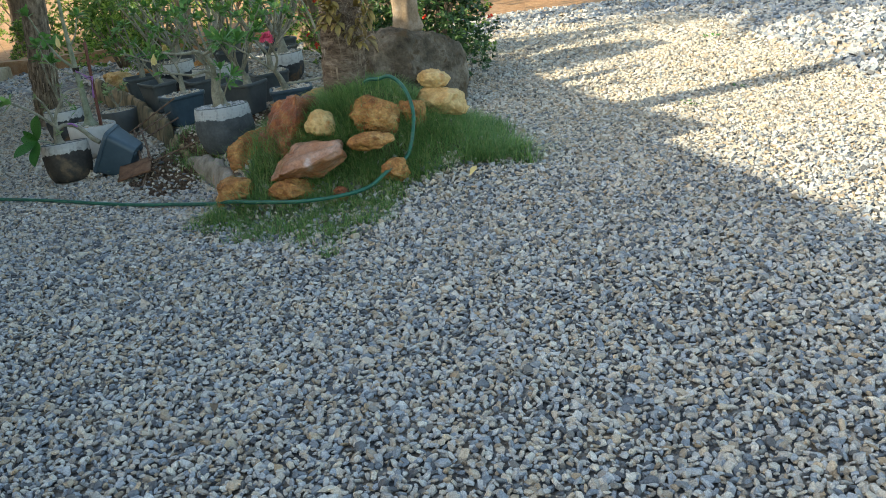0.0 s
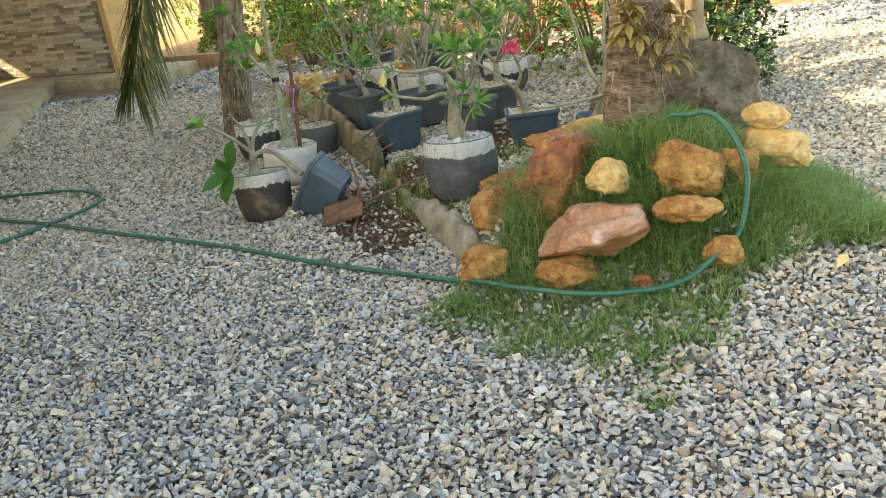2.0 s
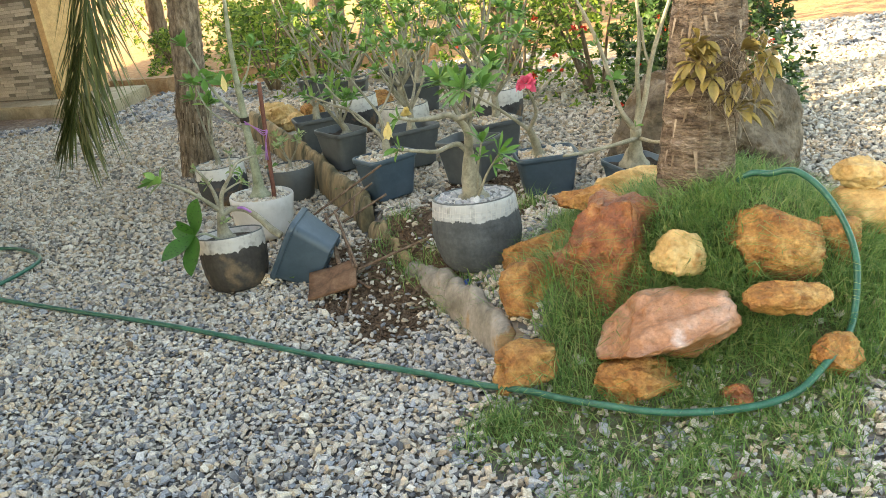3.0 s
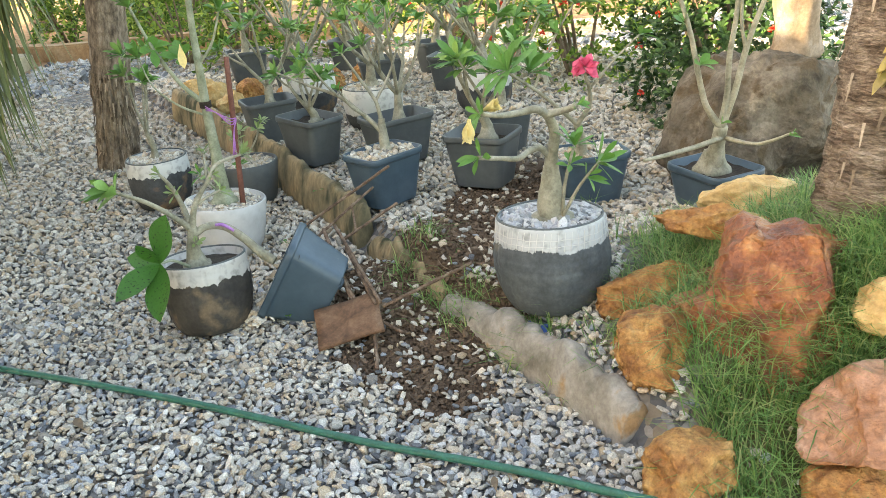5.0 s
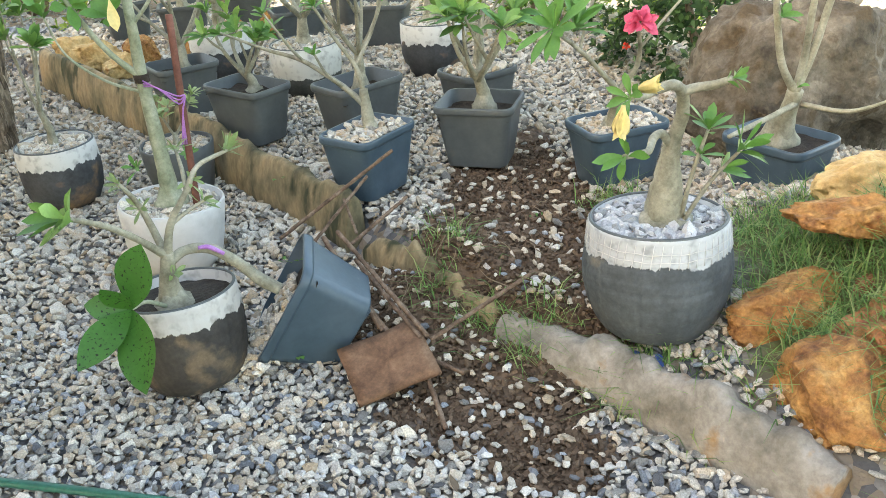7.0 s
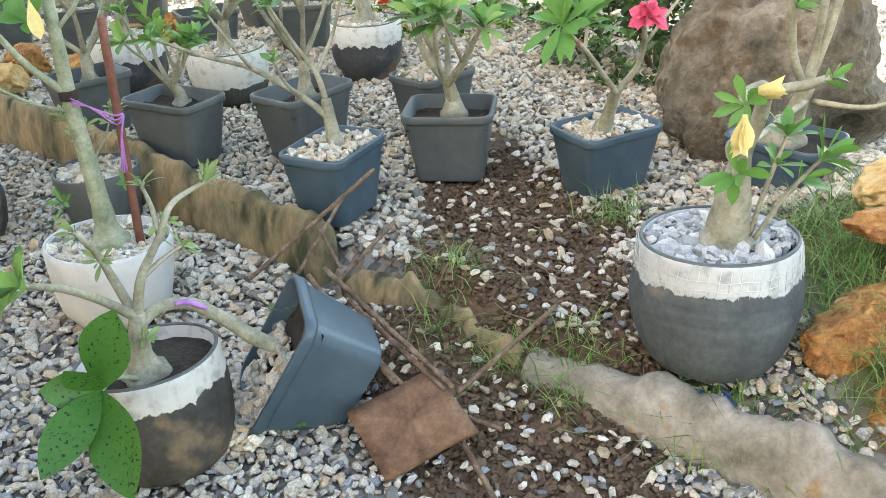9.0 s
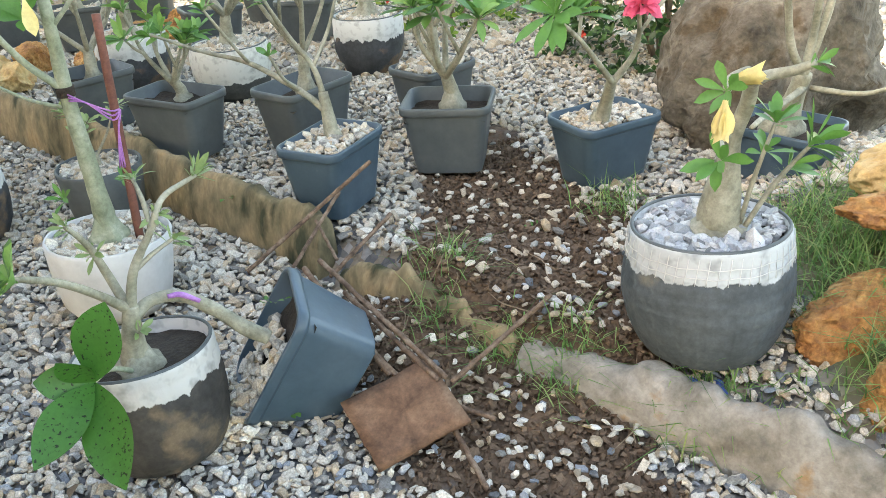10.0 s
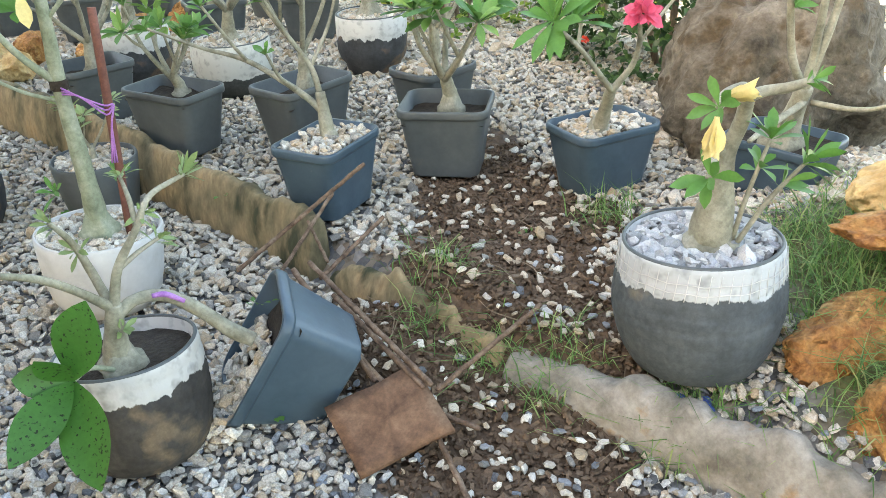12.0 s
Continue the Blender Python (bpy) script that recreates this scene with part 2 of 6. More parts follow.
M_BOULDER = mat("boulder", [(0.03, 0.024, 0.018), (0.09, 0.075, 0.055), (0.16, 0.135, 0.105), (0.25, 0.22, 0.18)], 6, 0.95, 1.0, 20, bdist=0.04, detail=10, spots=((0.085, 0.06, 0.035), 9.0, 0.56))
M_ORANGE = mat("ochre_rock", [(0.15, 0.055, 0.024), (0.36, 0.16, 0.055), (0.49, 0.26, 0.09), (0.59, 0.39, 0.18)], 9, 0.8, 1.0, 34, bdist=0.03, mottle=0.45, detail=9, spots=((0.24, 0.085, 0.025), 7.0, 0.6))
M_REDROCK = mat("red_ochre_rock", [(0.07, 0.024, 0.014), (0.19, 0.06, 0.03), (0.29, 0.095, 0.042), (0.42, 0.17, 0.065), (0.54, 0.31, 0.14)], 8, 0.38, 1.0, 32, bdist=0.03, mottle=0.4, detail=9, spots=((0.60, 0.44, 0.25), 4.0, 0.70))
# the pale spots paint a sheen into this rock's reddish-brown colour
M_PINKROCK = mat("pink_brown_rock_with_sheen", [(0.24, 0.085, 0.035), (0.36, 0.16, 0.08), (0.43, 0.23, 0.15), (0.50, 0.33, 0.26)], 7, 0.36, 0.9, 30, bdist=0.016, detail=9, spots=((0.60, 0.55, 0.55), 3.5, 0.63), mottle=0.4)
M_PALEROCK = mat("pale_ochre_rock", [(0.34, 0.17, 0.06), (0.54, 0.34, 0.14), (0.62, 0.44, 0.21), (0.64, 0.50, 0.29)], 6, 0.8, 1.0, 28, bdist=0.018, detail=9, spots=((0.48, 0.22, 0.07), 6.0, 0.6))
M_TILE = mat("wall_stone_strip", [(0.16, 0.15, 0.13), (0.30, 0.28, 0.24), (0.42, 0.39, 0.34), (0.52, 0.48, 0.42)], 6, 0.85, 0.6, 40, rand="object", randmix=0.8, bdist=0.006)
M_MORTAR = mat("wall_mortar", [(0.12, 0.11, 0.09), (0.20, 0.18, 0.15)], 9, 0.95, 0.4, 40)
M_PLASTER = mat("ochre_plaster", [(0.48, 0.30, 0.14), (0.58, 0.40, 0.21)], 3, 0.9, 0.3, 40)
M_SLAB = mat("slab_concrete", [(0.26, 0.22, 0.15), (0.40, 0.34, 0.24), (0.47, 0.41, 0.31)], 3, 0.9, 0.4, 30, world_space=True)
M_ROOF = mat("clay_tile_roof", [(0.28, 0.12, 0.06), (0.42, 0.2, 0.11)], 5, 0.9, 0.5, 20)
M_WOOD = mat("tree_bark", [(0.07, 0.05, 0.035), (0.19, 0.14, 0.10), (0.30, 0.24, 0.18)], 9, 0.95, 0.9, 26, stretch=(1.5, 1.5, 0.4), bdist=0.02)
M_STATUE = mat("weathered_stone_statue", [(0.16, 0.11, 0.07), (0.27, 0.20, 0.14), (0.36, 0.30, 0.25)], 9, 0.85, 0.5, 40, bdist=0.006)
M_DIRTCURB = mat("earth_stained_curb", [(0.22, 0.12, 0.06), (0.36, 0.22, 0.12), (0.42, 0.30, 0.19)], 4, 0.95, 0.6, 20, world_space=True)

# ---- tools ----
def part(name, bm, material, parent=None, label="", smooth=True):
    """Links a bmesh as one mesh object, under a thing or a part."""
    me = bpy.data.meshes.new(name)
    bm.to_mesh(me)
    bm.free()
    if smooth:
        me.polygons.foreach_set("use_smooth", [True] * len(me.polygons))
    me.materials.append(material)
    ob = new(name, me)
    if parent:
        ob.parent = parent
    if label:
        ob["label"] = label
    return ob


def mesh_np(name, verts, faces, material, parent=None, smooth=False):
    """A mesh object from arrays of vertices and of triangles or quads."""
    verts, faces = np.asarray(verts, np.float32), np.asarray(faces, np.int32)
    me = bpy.data.meshes.new(name)
    k = faces.shape[1]
    me.vertices.add(len(verts))
    me.vertices.foreach_set("co", verts.ravel())
    me.loops.add(faces.size)
    me.loops.foreach_set("vertex_index", faces.ravel())
    me.polygons.add(len(faces))
    me.polygons.foreach_set("loop_start", np.arange(0, faces.size, k, dtype=np.int32))
    me.polygons.foreach_set("use_smooth", np.full(len(faces), smooth))
    me.update(calc_edges=True)
    me.materials.append(material)
    ob = new(name, me)
    if parent:
        ob.parent = parent
    return ob


def thing(name, m, label, category, group=""):
    e = new(name)
    e.empty_display_size = 0.1
    e.matrix_world = m
    return tagged(e, label, category, group)


def lathe(profile, segs=40, wobble=0.0, seed=0, ring=False):
    """A turned shape; ring: joins the last circle to the first, with no ends."""
    bm = bmesh.new()
    rings = []
    for r, z in profile:
        rings.append([bm.verts.new((max(r, 1e-4) * (1 + wobble * noise.noise((math.cos(a) * 1.3 + seed, math.sin(a) * 1.3, z * 4))) * math.cos(a),
                                    max(r, 1e-4) * (1 + wobble * noise.noise((math.cos(a) * 1.3 + seed, math.sin(a) * 1.3, z * 4))) * math.sin(a), z))
                      for a in (2 * math.pi * k / segs for k in range(segs))])
    for a, b in zip(rings, rings[1:] + rings[:1] if ring else rings[1:]):
        for k in range(segs):
            bm.faces.new((a[k], a[(k + 1) % segs], b[(k + 1) % segs], b[k]))
    if not ring:
        bm.faces.new(rings[0][::-1])
        bm.faces.new(rings[-1])
    bmesh.ops.recalc_face_normals(bm, faces=bm.faces)
    return bm


def glide(points, n=8):
    """Catmull-Rom through points of any dimension."""
    P = [np.array(p, float) for p in points]
    P = [2 * P[0] - P[1]] + P + [2 * P[-1] - P[-2]]
    out = []
    for i in range(1, len(P) - 2):
        for k in range(n):
            t = k / n
            out.append(0.5 * (2 * P[i] + (P[i + 1] - P[i - 1]) * t + (2 * P[i - 1] - 5 * P[i] + 4 * P[i + 1] - P[i + 2]) * t * t
                              + (3 * P[i] - P[i - 1] - 3 * P[i + 1] + P[i + 2]) * t ** 3))
    out.append(P[-2])
    return out


def tube(bm, points, radii, segs=8, n=6, rough=0.0):
    """A smooth tube through points into a bmesh."""
    pr = glide([(*p, r) for p, r in zip(points, radii)], n)
    rings = []
    side = Vector((0.3, 0.8, 0.5)).normalized()
    for i, q in enumerate(pr):
        c = Vector(q[:3])
        d = Vector(pr[min(i + 1, len(pr) - 1)][:3]) - Vector(pr[max(i - 1, 0)][:3])
        d = d.normalized() if d.length > 1e-9 else Vector((0, 0, 1))
        side = (side - d * side.dot(d))
        side = side.normalized() if side.length > 1e-6 else d.orthogonal().normalized()
        up = d.cross(side)
        rr = max(q[3], 0.0008)
        ring = []
        for k in range(segs):
            a = 2 * math.pi * k / segs
            o = side * math.cos(a) + up * math.sin(a)
            s = rr * (1 + rough * noise.noise(c * 25 + o * 2))
            ring.append(bm.verts.new(c + o * s))
        rings.append(ring)
    for a, b in zip(rings, rings[1:]):
        for k in range(segs):
            bm.faces.new((a[k], a[(k + 1) % segs], b[(k + 1) % segs], b[k]))
    bm.faces.new(rings[0][::-1])
    bm.faces.new(rings[-1])


def leaf(bm, base, way, length, width, droop=0.3, fold=0.25, up=None, tipw=1.5, n=5):
    """One obovate leaf with a folded midrib."""
    d = Vector(way).normalized()
    up = Vector(up) if up else Vector((0, 0, 1))
    s = d.cross(up)
    s = s.normalized() if s.length > 1e-4 else d.orthogonal().normalized()
    nrm = s.cross(d)
    rows = []
    for k in range(n + 1):
        t = k / n
        w = width * 0.5 * (math.sin(math.pi * min(1, t ** tipw)) ** 0.8 if 0 < t < 1 else 0.03)
        c = Vector(base) + d * (length * t) - Vector((0, 0, 1)) * (droop * length * t * t) 
        rows.append((bm.verts.new(c + s * w + nrm * (w * fold)), bm.verts.new(c), bm.verts.new(c - s * w + nrm * (w * fold))))
    for a, b in zip(rows, rows[1:]):
        bm.faces.new((a[0], a[1], b[1], b[0]))
        bm.faces.new((a[1], a[2], b[2], b[1]))


def rosette(bm, tip, way, rng, count=9, length=0.09, width=0.028, spread=0.9, n=5):
    d = Vector(way).normalized()
    a0 = rng.uniform(0, 6)
    x = d.orthogonal().normalized()
    y = d.cross(x)
    for k in range(count):
        a = a0 + k * 2.4
        s = spread * (0.35 + 0.65 * rng.random())
        w = d * (1.1 - s) + (x * math.cos(a) + y * math.sin(a)) * s
        leaf(bm, Vector(tip) - d * (0.02 * rng.random()), w, length * rng.uniform(0.6, 1.1), width * rng.uniform(0.75, 1.15), rng.uniform(0, 0.35), rng.uniform(0.1, 0.45), up=d, n=n)


def rock(name, c, size, seed, material, label, turn=0, tiltx=0, tilty=0, cuts=7, group="", category="rock", rough=0.12, sub=5, faces=()):
    rng = random.Random(seed)
    bm = bmesh.new()
    bmesh.ops.create_icosphere(bm, subdivisions=sub, radius=1.0)
    planes = []
    for _ in range(cuts + 5):
        v = Vector((rng.gauss(0, 1), rng.gauss(0, 1), rng.gauss(0, 1))).normalized()
        planes.append((v, rng.uniform(0.62, 0.9)))
    planes += [(Vector(f[:3]).normalized(), f[3]) for f in faces]
    o = Vector((seed * 3.7, seed * 1.3, seed * 0.7))
    for v in bm.verts:
        p = v.co.copy()
        jag = Vector((noise.noise(p * 2.3 + o), noise.noise(p * 2.3 + o * 1.7), noise.noise(p * 2.3 - o))) * 0.12
        for q, d in planes:
            e = (p + jag).dot(q) - d
            if e > 0:
                p -= q * e * 0.97
        crag = abs(noise.noise(p * 3.3 + o)) + 0.6 * abs(noise.noise(p * 7.5 + o)) + 0.35 * abs(noise.noise(p * 17 + o)) + 0.22 * noise.noise(p * 38 + o)
        p += v.co * rough * (0.9 * noise.noise(p * 1.6 + o) - 1.1 * crag + 0.45)
        v.co = Vector((p.x * size[0], p.y * size[1], p.z * size[2]))
    m = pose(*c, tiltx, tilty, turn)
    ob = part(name, bm, material)
    ob.matrix_world = m
    return tagged(ob, label, category, group)


# ---- lie of the land ----
CURB = [(-1.36, 5.32), (-1.50, 5.56), (-1.68, 5.90), (-1.87, 6.22), (-2.08, 6.52), (-2.28, 6.90), (-2.52, 7.40), (-2.86, 7.98), (-3.40, 8.92), (-4.42, 10.5)]


def smooth(a, b, v):
    t = np.clip((v - a) / (b - a), 0, 1)
    return t * t * (3 - 2 * t)


def curb_side(x, y):
    """Signed distance to the curb line, positive on the bed's side."""
    x, y = np.asarray(x, float), np.asarray(y, float)
    best, sign = np.full(x.shape, 1e9), np.ones(x.shape)
    for (ax, ay), (bx, by) in zip(CURB, CURB[1:]):
        dx, dy = bx - ax, by - ay
        t = np.clip(((x - ax) * dx + (y - ay) * dy) / (dx * dx + dy * dy), 0, 1)
        d = np.hypot(x - ax - t * dx, y - ay - t * dy)
        cr = dx * (y - ay) - dy * (x - ax)
        hit = d < best
        best, sign = np.where(hit, d, best), np.where(hit, np.where(cr < 0, 1, -1), sign)
    return best * sign


def land(x, y):
    x, y = np.asarray(x, float), np.asarray(y, float)
    side = curb_side(x, y)
    bed = 0.13 * smooth(-0.06, 0.10, side) * smooth(5.2, 5.6, y) * (1 - smooth(-0.5, 0.25, x)) * (1 - smooth(11, 13.5, y))
    sy = np.where(y < 5.8, 0.60, 0.95)
    mound = 0.44 * np.exp(-((x + 0.52) / 0.74) ** 2 - ((y - 5.8) / sy) ** 2) * smooth(-0.25, 0.25, side + np.where(y < 5.4, 0.4, 0))
    heap = 0.10 * np.exp(-((x + 2.22) / 0.24) ** 2 - ((y - 6.72) / 0.28) ** 2) + 0.05 * np.exp(-((x + 1.95) / 0.15) ** 2 - ((y - 6.28) / 0.14) ** 2)
    wave = 0.012 * np.sin(x * 2.1 + 1.3 * np.sin(y * 1.7)) * np.sin(y * 1.9 + 0.7)
    return bed + mound + heap * (side > -0.5) + wave * (np.abs(x) < 30)


def land1(x, y):
    return float(land(np.array([x]), np.array([y]))[0])


def capsule(x, y, a, b, r):
    dx, dy = b[0] - a[0], b[1] - a[1]
    t = np.clip(((x - a[0]) * dx + (y - a[1]) * dy) / (dx * dx + dy * dy), 0, 1)
    return r - np.hypot(x - a[0] - t * dx, y - a[1] - t * dy)


def ripple(x, y, s):
    return np.sin(x * s + 1.7 * np.sin(y * s * 0.7)) * np.sin(y * s * 1.1 + 1.3 * np.sin(x * s * 0.8 + 2))


def soil_mask(x, y):
    d = np.maximum.reduce([capsule(x, y, (-1.72, 7.45), (-1.88, 6.75), 0.34), capsule(x, y, (-1.92, 6.9), (-2.12, 6.2), 0.36),
                           capsule(x, y, (-1.85, 6.45), (-1.72, 6.35), 0.24), capsule(x, y, (-1.70, 7.4), (-1.57, 7.95), 0.17), capsule(x, y, (-1.8, 6.85), (-1.58, 7.0), 0.24), capsule(x, y, (-2.12, 6.3), (-2.02, 5.85), 0.20), capsule(x, y, (-2.4, 6.75), (-2.2, 6.4), 0.24)])
    d = d + 0.05 * ripple(x, y, 17) + 0.03 * ripple(x + 3, y, 41)
    return smooth(-0.03, 0.08, d)


GRASS = [(-1.62, 4.92), (-1.45, 4.66), (-1.17, 4.46), (-0.78, 4.32), (-0.60, 4.10), (-0.40, 4.48), (-0.24, 4.76), (-0.14, 5.04), (0.10, 5.26), (0.62, 5.36), (0.50, 6.30), (0.10, 6.9), (-0.55, 6.62), (-1.05, 6.62), (-1.32, 6.55), (-1.36, 6.1), (-1.55, 5.92), (-1.42, 5.6), (-1.30, 5.3), (-1.45, 5.1)]


def grass_mask(x, y):
    inside = np.zeros(x.shape, bool)
    dist = np.full(x.shape, 1e9)
    n = len(GRASS)
    for i in range(n):
        (ax, ay), (bx, by) = GRASS[i], GRASS[(i + 1) % n]
        cond = ((ay > y) != (by > y)) & (x < (bx - ax) * (y - ay) / (by - ay + 1e-12) + ax)
        inside ^= cond
        dist = np.minimum(dist, -capsule(x, y, (ax, ay), (bx, by), 0.0))
    d = np.where(inside, dist, -dist) + 0.05 * ripple(x, y, 13) + 0.03 * ripple(x, y + 5, 37)
    front = smooth(4.95, 5.2, y + 0.25 * (x < -1.2))
    bare = smooth(0.1, 0.75, ripple(x * 1.3, y * 2.1, 6)) * (1 - front)
    return smooth(-0.04, 0.16, d) * (0.68 + 0.32 * front) * (1 - 0.6 * bare)


# ---- ground: one sheet out to the horizon ----
def steps(fine0, fine1, step, far):
    a = [fine0 - far * (1 - k / 14) ** 3 for k in range(14)]
    b = list(np.arange(fine0, fine1 + 1e-6, step))
    c = [fine1 + far * ((k + 1) / 14) ** 3 for k in range(14)]
    return np.array(a + b + c)


def build_ground():
    xs, ys = steps(-5.2, 2.4, 0.045, 400), steps(2.0, 11.0, 0.045, 400)
    X, Y = np.meshgrid(xs, ys)
    Z = land(X, Y)
    s = soil_mask(X, Y)
    Z = Z + s * 0.012 * ripple(X, Y, 60) - 0.012
    nx, ny = len(xs), len(ys)
    idx = np.arange(nx * ny).reshape(ny, nx)
    F = np.stack([idx[:-1, :-1], idx[:-1, 1:], idx[1:, 1:], idx[1:, :-1]], -1).reshape(-1, 4)
    m = bpy.data.materials.new("ground_cover")
    ob = mesh_np("ground", np.stack([X, Y, Z], -1).reshape(-1, 3), F, m, smooth=True)
    dirt = smooth(14.4, 14.9, Y + 0.2 * ripple(X, Y, 3)) + smooth(15.5, 17, Y)
    for key, val in (("soil", s), ("turf", grass_mask(X, Y)), ("dirt", np.clip(dirt, 0, 1))):
        at = ob.data.attributes.new(key, "FLOAT", "POINT")
        at.data.foreach_set("value", val.ravel().astype(np.float32))
    m.use_nodes = True
    nt = m.node_tree
    b = nt.nodes["Principled BSDF"]
    b.inputs["Roughness"].default_value = 0.95
    ge = nt.nodes.new("ShaderNodeNewGeometry")

    def ramp(src, cols):
        r = nt.nodes.new("ShaderNodeValToRGB")
        el = r.color_ramp.elements
        el[0].position, el[0].color, el[1].position, el[1].color = 0.25, (*cols[0], 1), 0.75, (*cols[-1], 1)
        for k in range(1, len(cols) - 1):
            el.new(0.25 + 0.5 * k / (len(cols) - 1)).color = (*cols[k], 1)
        nt.links.new(src, r.inputs["Fac"])
        return r.outputs["Color"]

    def tex(kind, scale):
        n = nt.nodes.new(kind)
        n.inputs["Scale"].default_value = scale
        nt.links.new(ge.outputs["Position"], n.inputs["Vector"])
        return n
    vo = tex("ShaderNodeTexVoronoi", 26)
    sp = nt.nodes.new("ShaderNodeSeparateColor")
    nt.links.new(vo.outputs["Color"], sp.inputs[0])
    no = tex("ShaderNodeTexNoise", 9)
    no.inputs["Detail"].default_value = 8
    grav = ramp(sp.outputs[0], [(0.09, 0.092, 0.096), (0.18, 0.18, 0.183), (0.29, 0.28, 0.265), (0.20, 0.165, 0.13)])
    last = grav
    for key, cols in (("soil", [(0.05, 0.03, 0.019), (0.11, 0.068, 0.042), (0.16, 0.10, 0.064)]),
                      ("turf", [(0.05, 0.055, 0.02), (0.10, 0.11, 0.04), (0.14, 0.10, 0.06)]),
                      ("dirt", [(0.20, 0.095, 0.04), (0.34, 0.18, 0.08), (0.42, 0.25, 0.13)])):
        at = nt.nodes.new("ShaderNodeAttribute")
        at.attribute_name = key
        mx = nt.nodes.new("ShaderNodeMix")
        mx.data_type = "RGBA"
        nt.links.new(at.outputs["Fac"], mx.inputs["Factor"])
        nt.links.new(last, mx.inputs[6])
        nt.links.new(ramp(no.outputs["Fac"], cols), mx.inputs[7])
        last = mx.outputs[2]
    nt.links.new(last, b.inputs["Base Color"])
    bu = nt.nodes.new("ShaderNodeBump")
    bu.inputs["Strength"].default_value, bu.inputs["Distance"].default_value = 0.8, 0.02
    nb = tex("ShaderNodeTexNoise", 40)
    nb.inputs["Detail"].default_value = 6
    ad = nt.nodes.new("ShaderNodeMath")
    ad.operation = "SUBTRACT"
    nt.links.new(nb.outputs["Fac"], ad.inputs[0])
    nt.links.new(vo.outputs["Distance"], ad.inputs[1])
    nt.links.new(ad.outputs[0], bu.inputs["Height"])
    nt.links.new(bu.outputs["Normal"], b.inputs["Normal"])
    tagged(ob, "pale crushed-stone yard with dark soil and an orange dirt verge", "ground", kind="structure")


build_ground()


# ---- scattered stone ----
def stones(name, pts, size, material, label, seed, lift=0.35, kind="stuff", simple=False):
    """Angular crushed stones, one at each point, joined into one mesh."""
    rg = np.random.default_rng(seed)
    n = len(pts)
    g = (1 + 5 ** 0.5) / 2
    V = np.array([(-1, g, 0), (1, g, 0), (-1, -g, 0), (1, -g, 0), (0, -1, g), (0, 1, g), (0, -1, -g), (0, 1, -g), (g, 0, -1), (g, 0, 1), (-g, 0, -1), (-g, 0, 1)], float) / 1.9
    F = np.array([(0, 11, 5), (0, 5, 1), (0, 1, 7), (0, 7, 10), (0, 10, 11), (1, 5, 9), (5, 11, 4), (11, 10, 2), (10, 7, 6), (7, 1, 8), (3, 9, 4), (3, 4, 2), (3, 2, 6), (3, 6, 8), (3, 8, 9), (4, 9, 5), (2, 4, 11), (6, 2, 10), (8, 6, 7), (9, 8, 1)])
    if simple:
        V = np.array([(x, y, z) for x in (-1, 1) for y in (-1, 1) for z in (-1, 1)], float) * 0.62
        F = np.array([(4, 6, 7), (4, 7, 5), (0, 4, 5), (0, 5, 1), (2, 3, 7), (2, 7, 6), (1, 5, 7), (1, 7, 3), (0, 1, 3), (0, 3, 2)])
    nv = len(V)
    jit = V[None] * rg.uniform(0.55, 1.45, (n, nv, 1)) + (rg.normal(0, 0.13, (n, nv, 3)) if simple else 0)
    jit = np.sign(jit) * np.minimum(np.abs(jit), rg.uniform(0.5, 0.75, (n, 1, 3)))
    sc = size * rg.lognormal(0, 0.24, (n, 1)) * np.stack([rg.uniform(0.62, 1.05, n), rg.uniform(0.42, 0.70, n), rg.uniform(0.24, 0.45, n)], 1)
    jit = jit * sc[:, None]
    q = rg.normal(0, 1, (n, 3)) * np.array([0.5, 0.5, 0])
    az = rg.uniform(0, 2 * np.pi, n)
    cx, sx, cy, sy, cz, sz = np.cos(q[:, 0]), np.sin(q[:, 0]), np.cos(q[:, 1]), np.sin(q[:, 1]), np.cos(az), np.sin(az)
    R = np.zeros((n, 3, 3))
    Rx = np.zeros((n, 3, 3)); Rx[:, 0, 0] = 1; Rx[:, 1, 1] = cx; Rx[:, 1, 2] = -sx; Rx[:, 2, 1] = sx; Rx[:, 2, 2] = cx
    Ry = np.zeros((n, 3, 3)); Ry[:, 1, 1] = 1; Ry[:, 0, 0] = cy; Ry[:, 0, 2] = sy; Ry[:, 2, 0] = -sy; Ry[:, 2, 2] = cy
    Rz = np.zeros((n, 3, 3)); Rz[:, 2, 2] = 1; Rz[:, 0, 0] = cz; Rz[:, 0, 1] = -sz; Rz[:, 1, 0] = sz; Rz[:, 1, 1] = cz
    R = Rz @ Ry @ Rx
    P = np.einsum("nij,nkj->nki", R, jit)
    P += pts[:, None, :]
    P[:, :, 2] += (sc[:, 2] * lift)[:, None]
    faces = (F[None] + nv * np.arange(n)[:, None, None]).reshape(-1, 3)
    ob = mesh_np(name, P.reshape(-1, 3), faces, material)
    return tagged(ob, label, "gravel", kind=kind)


def jittered(x0, x1, y0, y1, step, seed):
    rg = np.random.default_rng(seed)
    X, Y = np.meshgrid(np.arange(x0, x1, step), np.arange(y0, y1, step))
    X, Y = X.ravel() + rg.uniform(-0.55, 0.55, X.size) * step, Y.ravel() + rg.uniform(-0.55, 0.55, Y.size) * step
    return X, Y, rg


def in_walk_view(x, y):
    """The fan of yard on either side of the walked line."""
    return (x > -1.7 - 0.80 * np.maximum(y - 1.0, 0)) & (x < 0.95 + 0.56 * (y - 1.0))


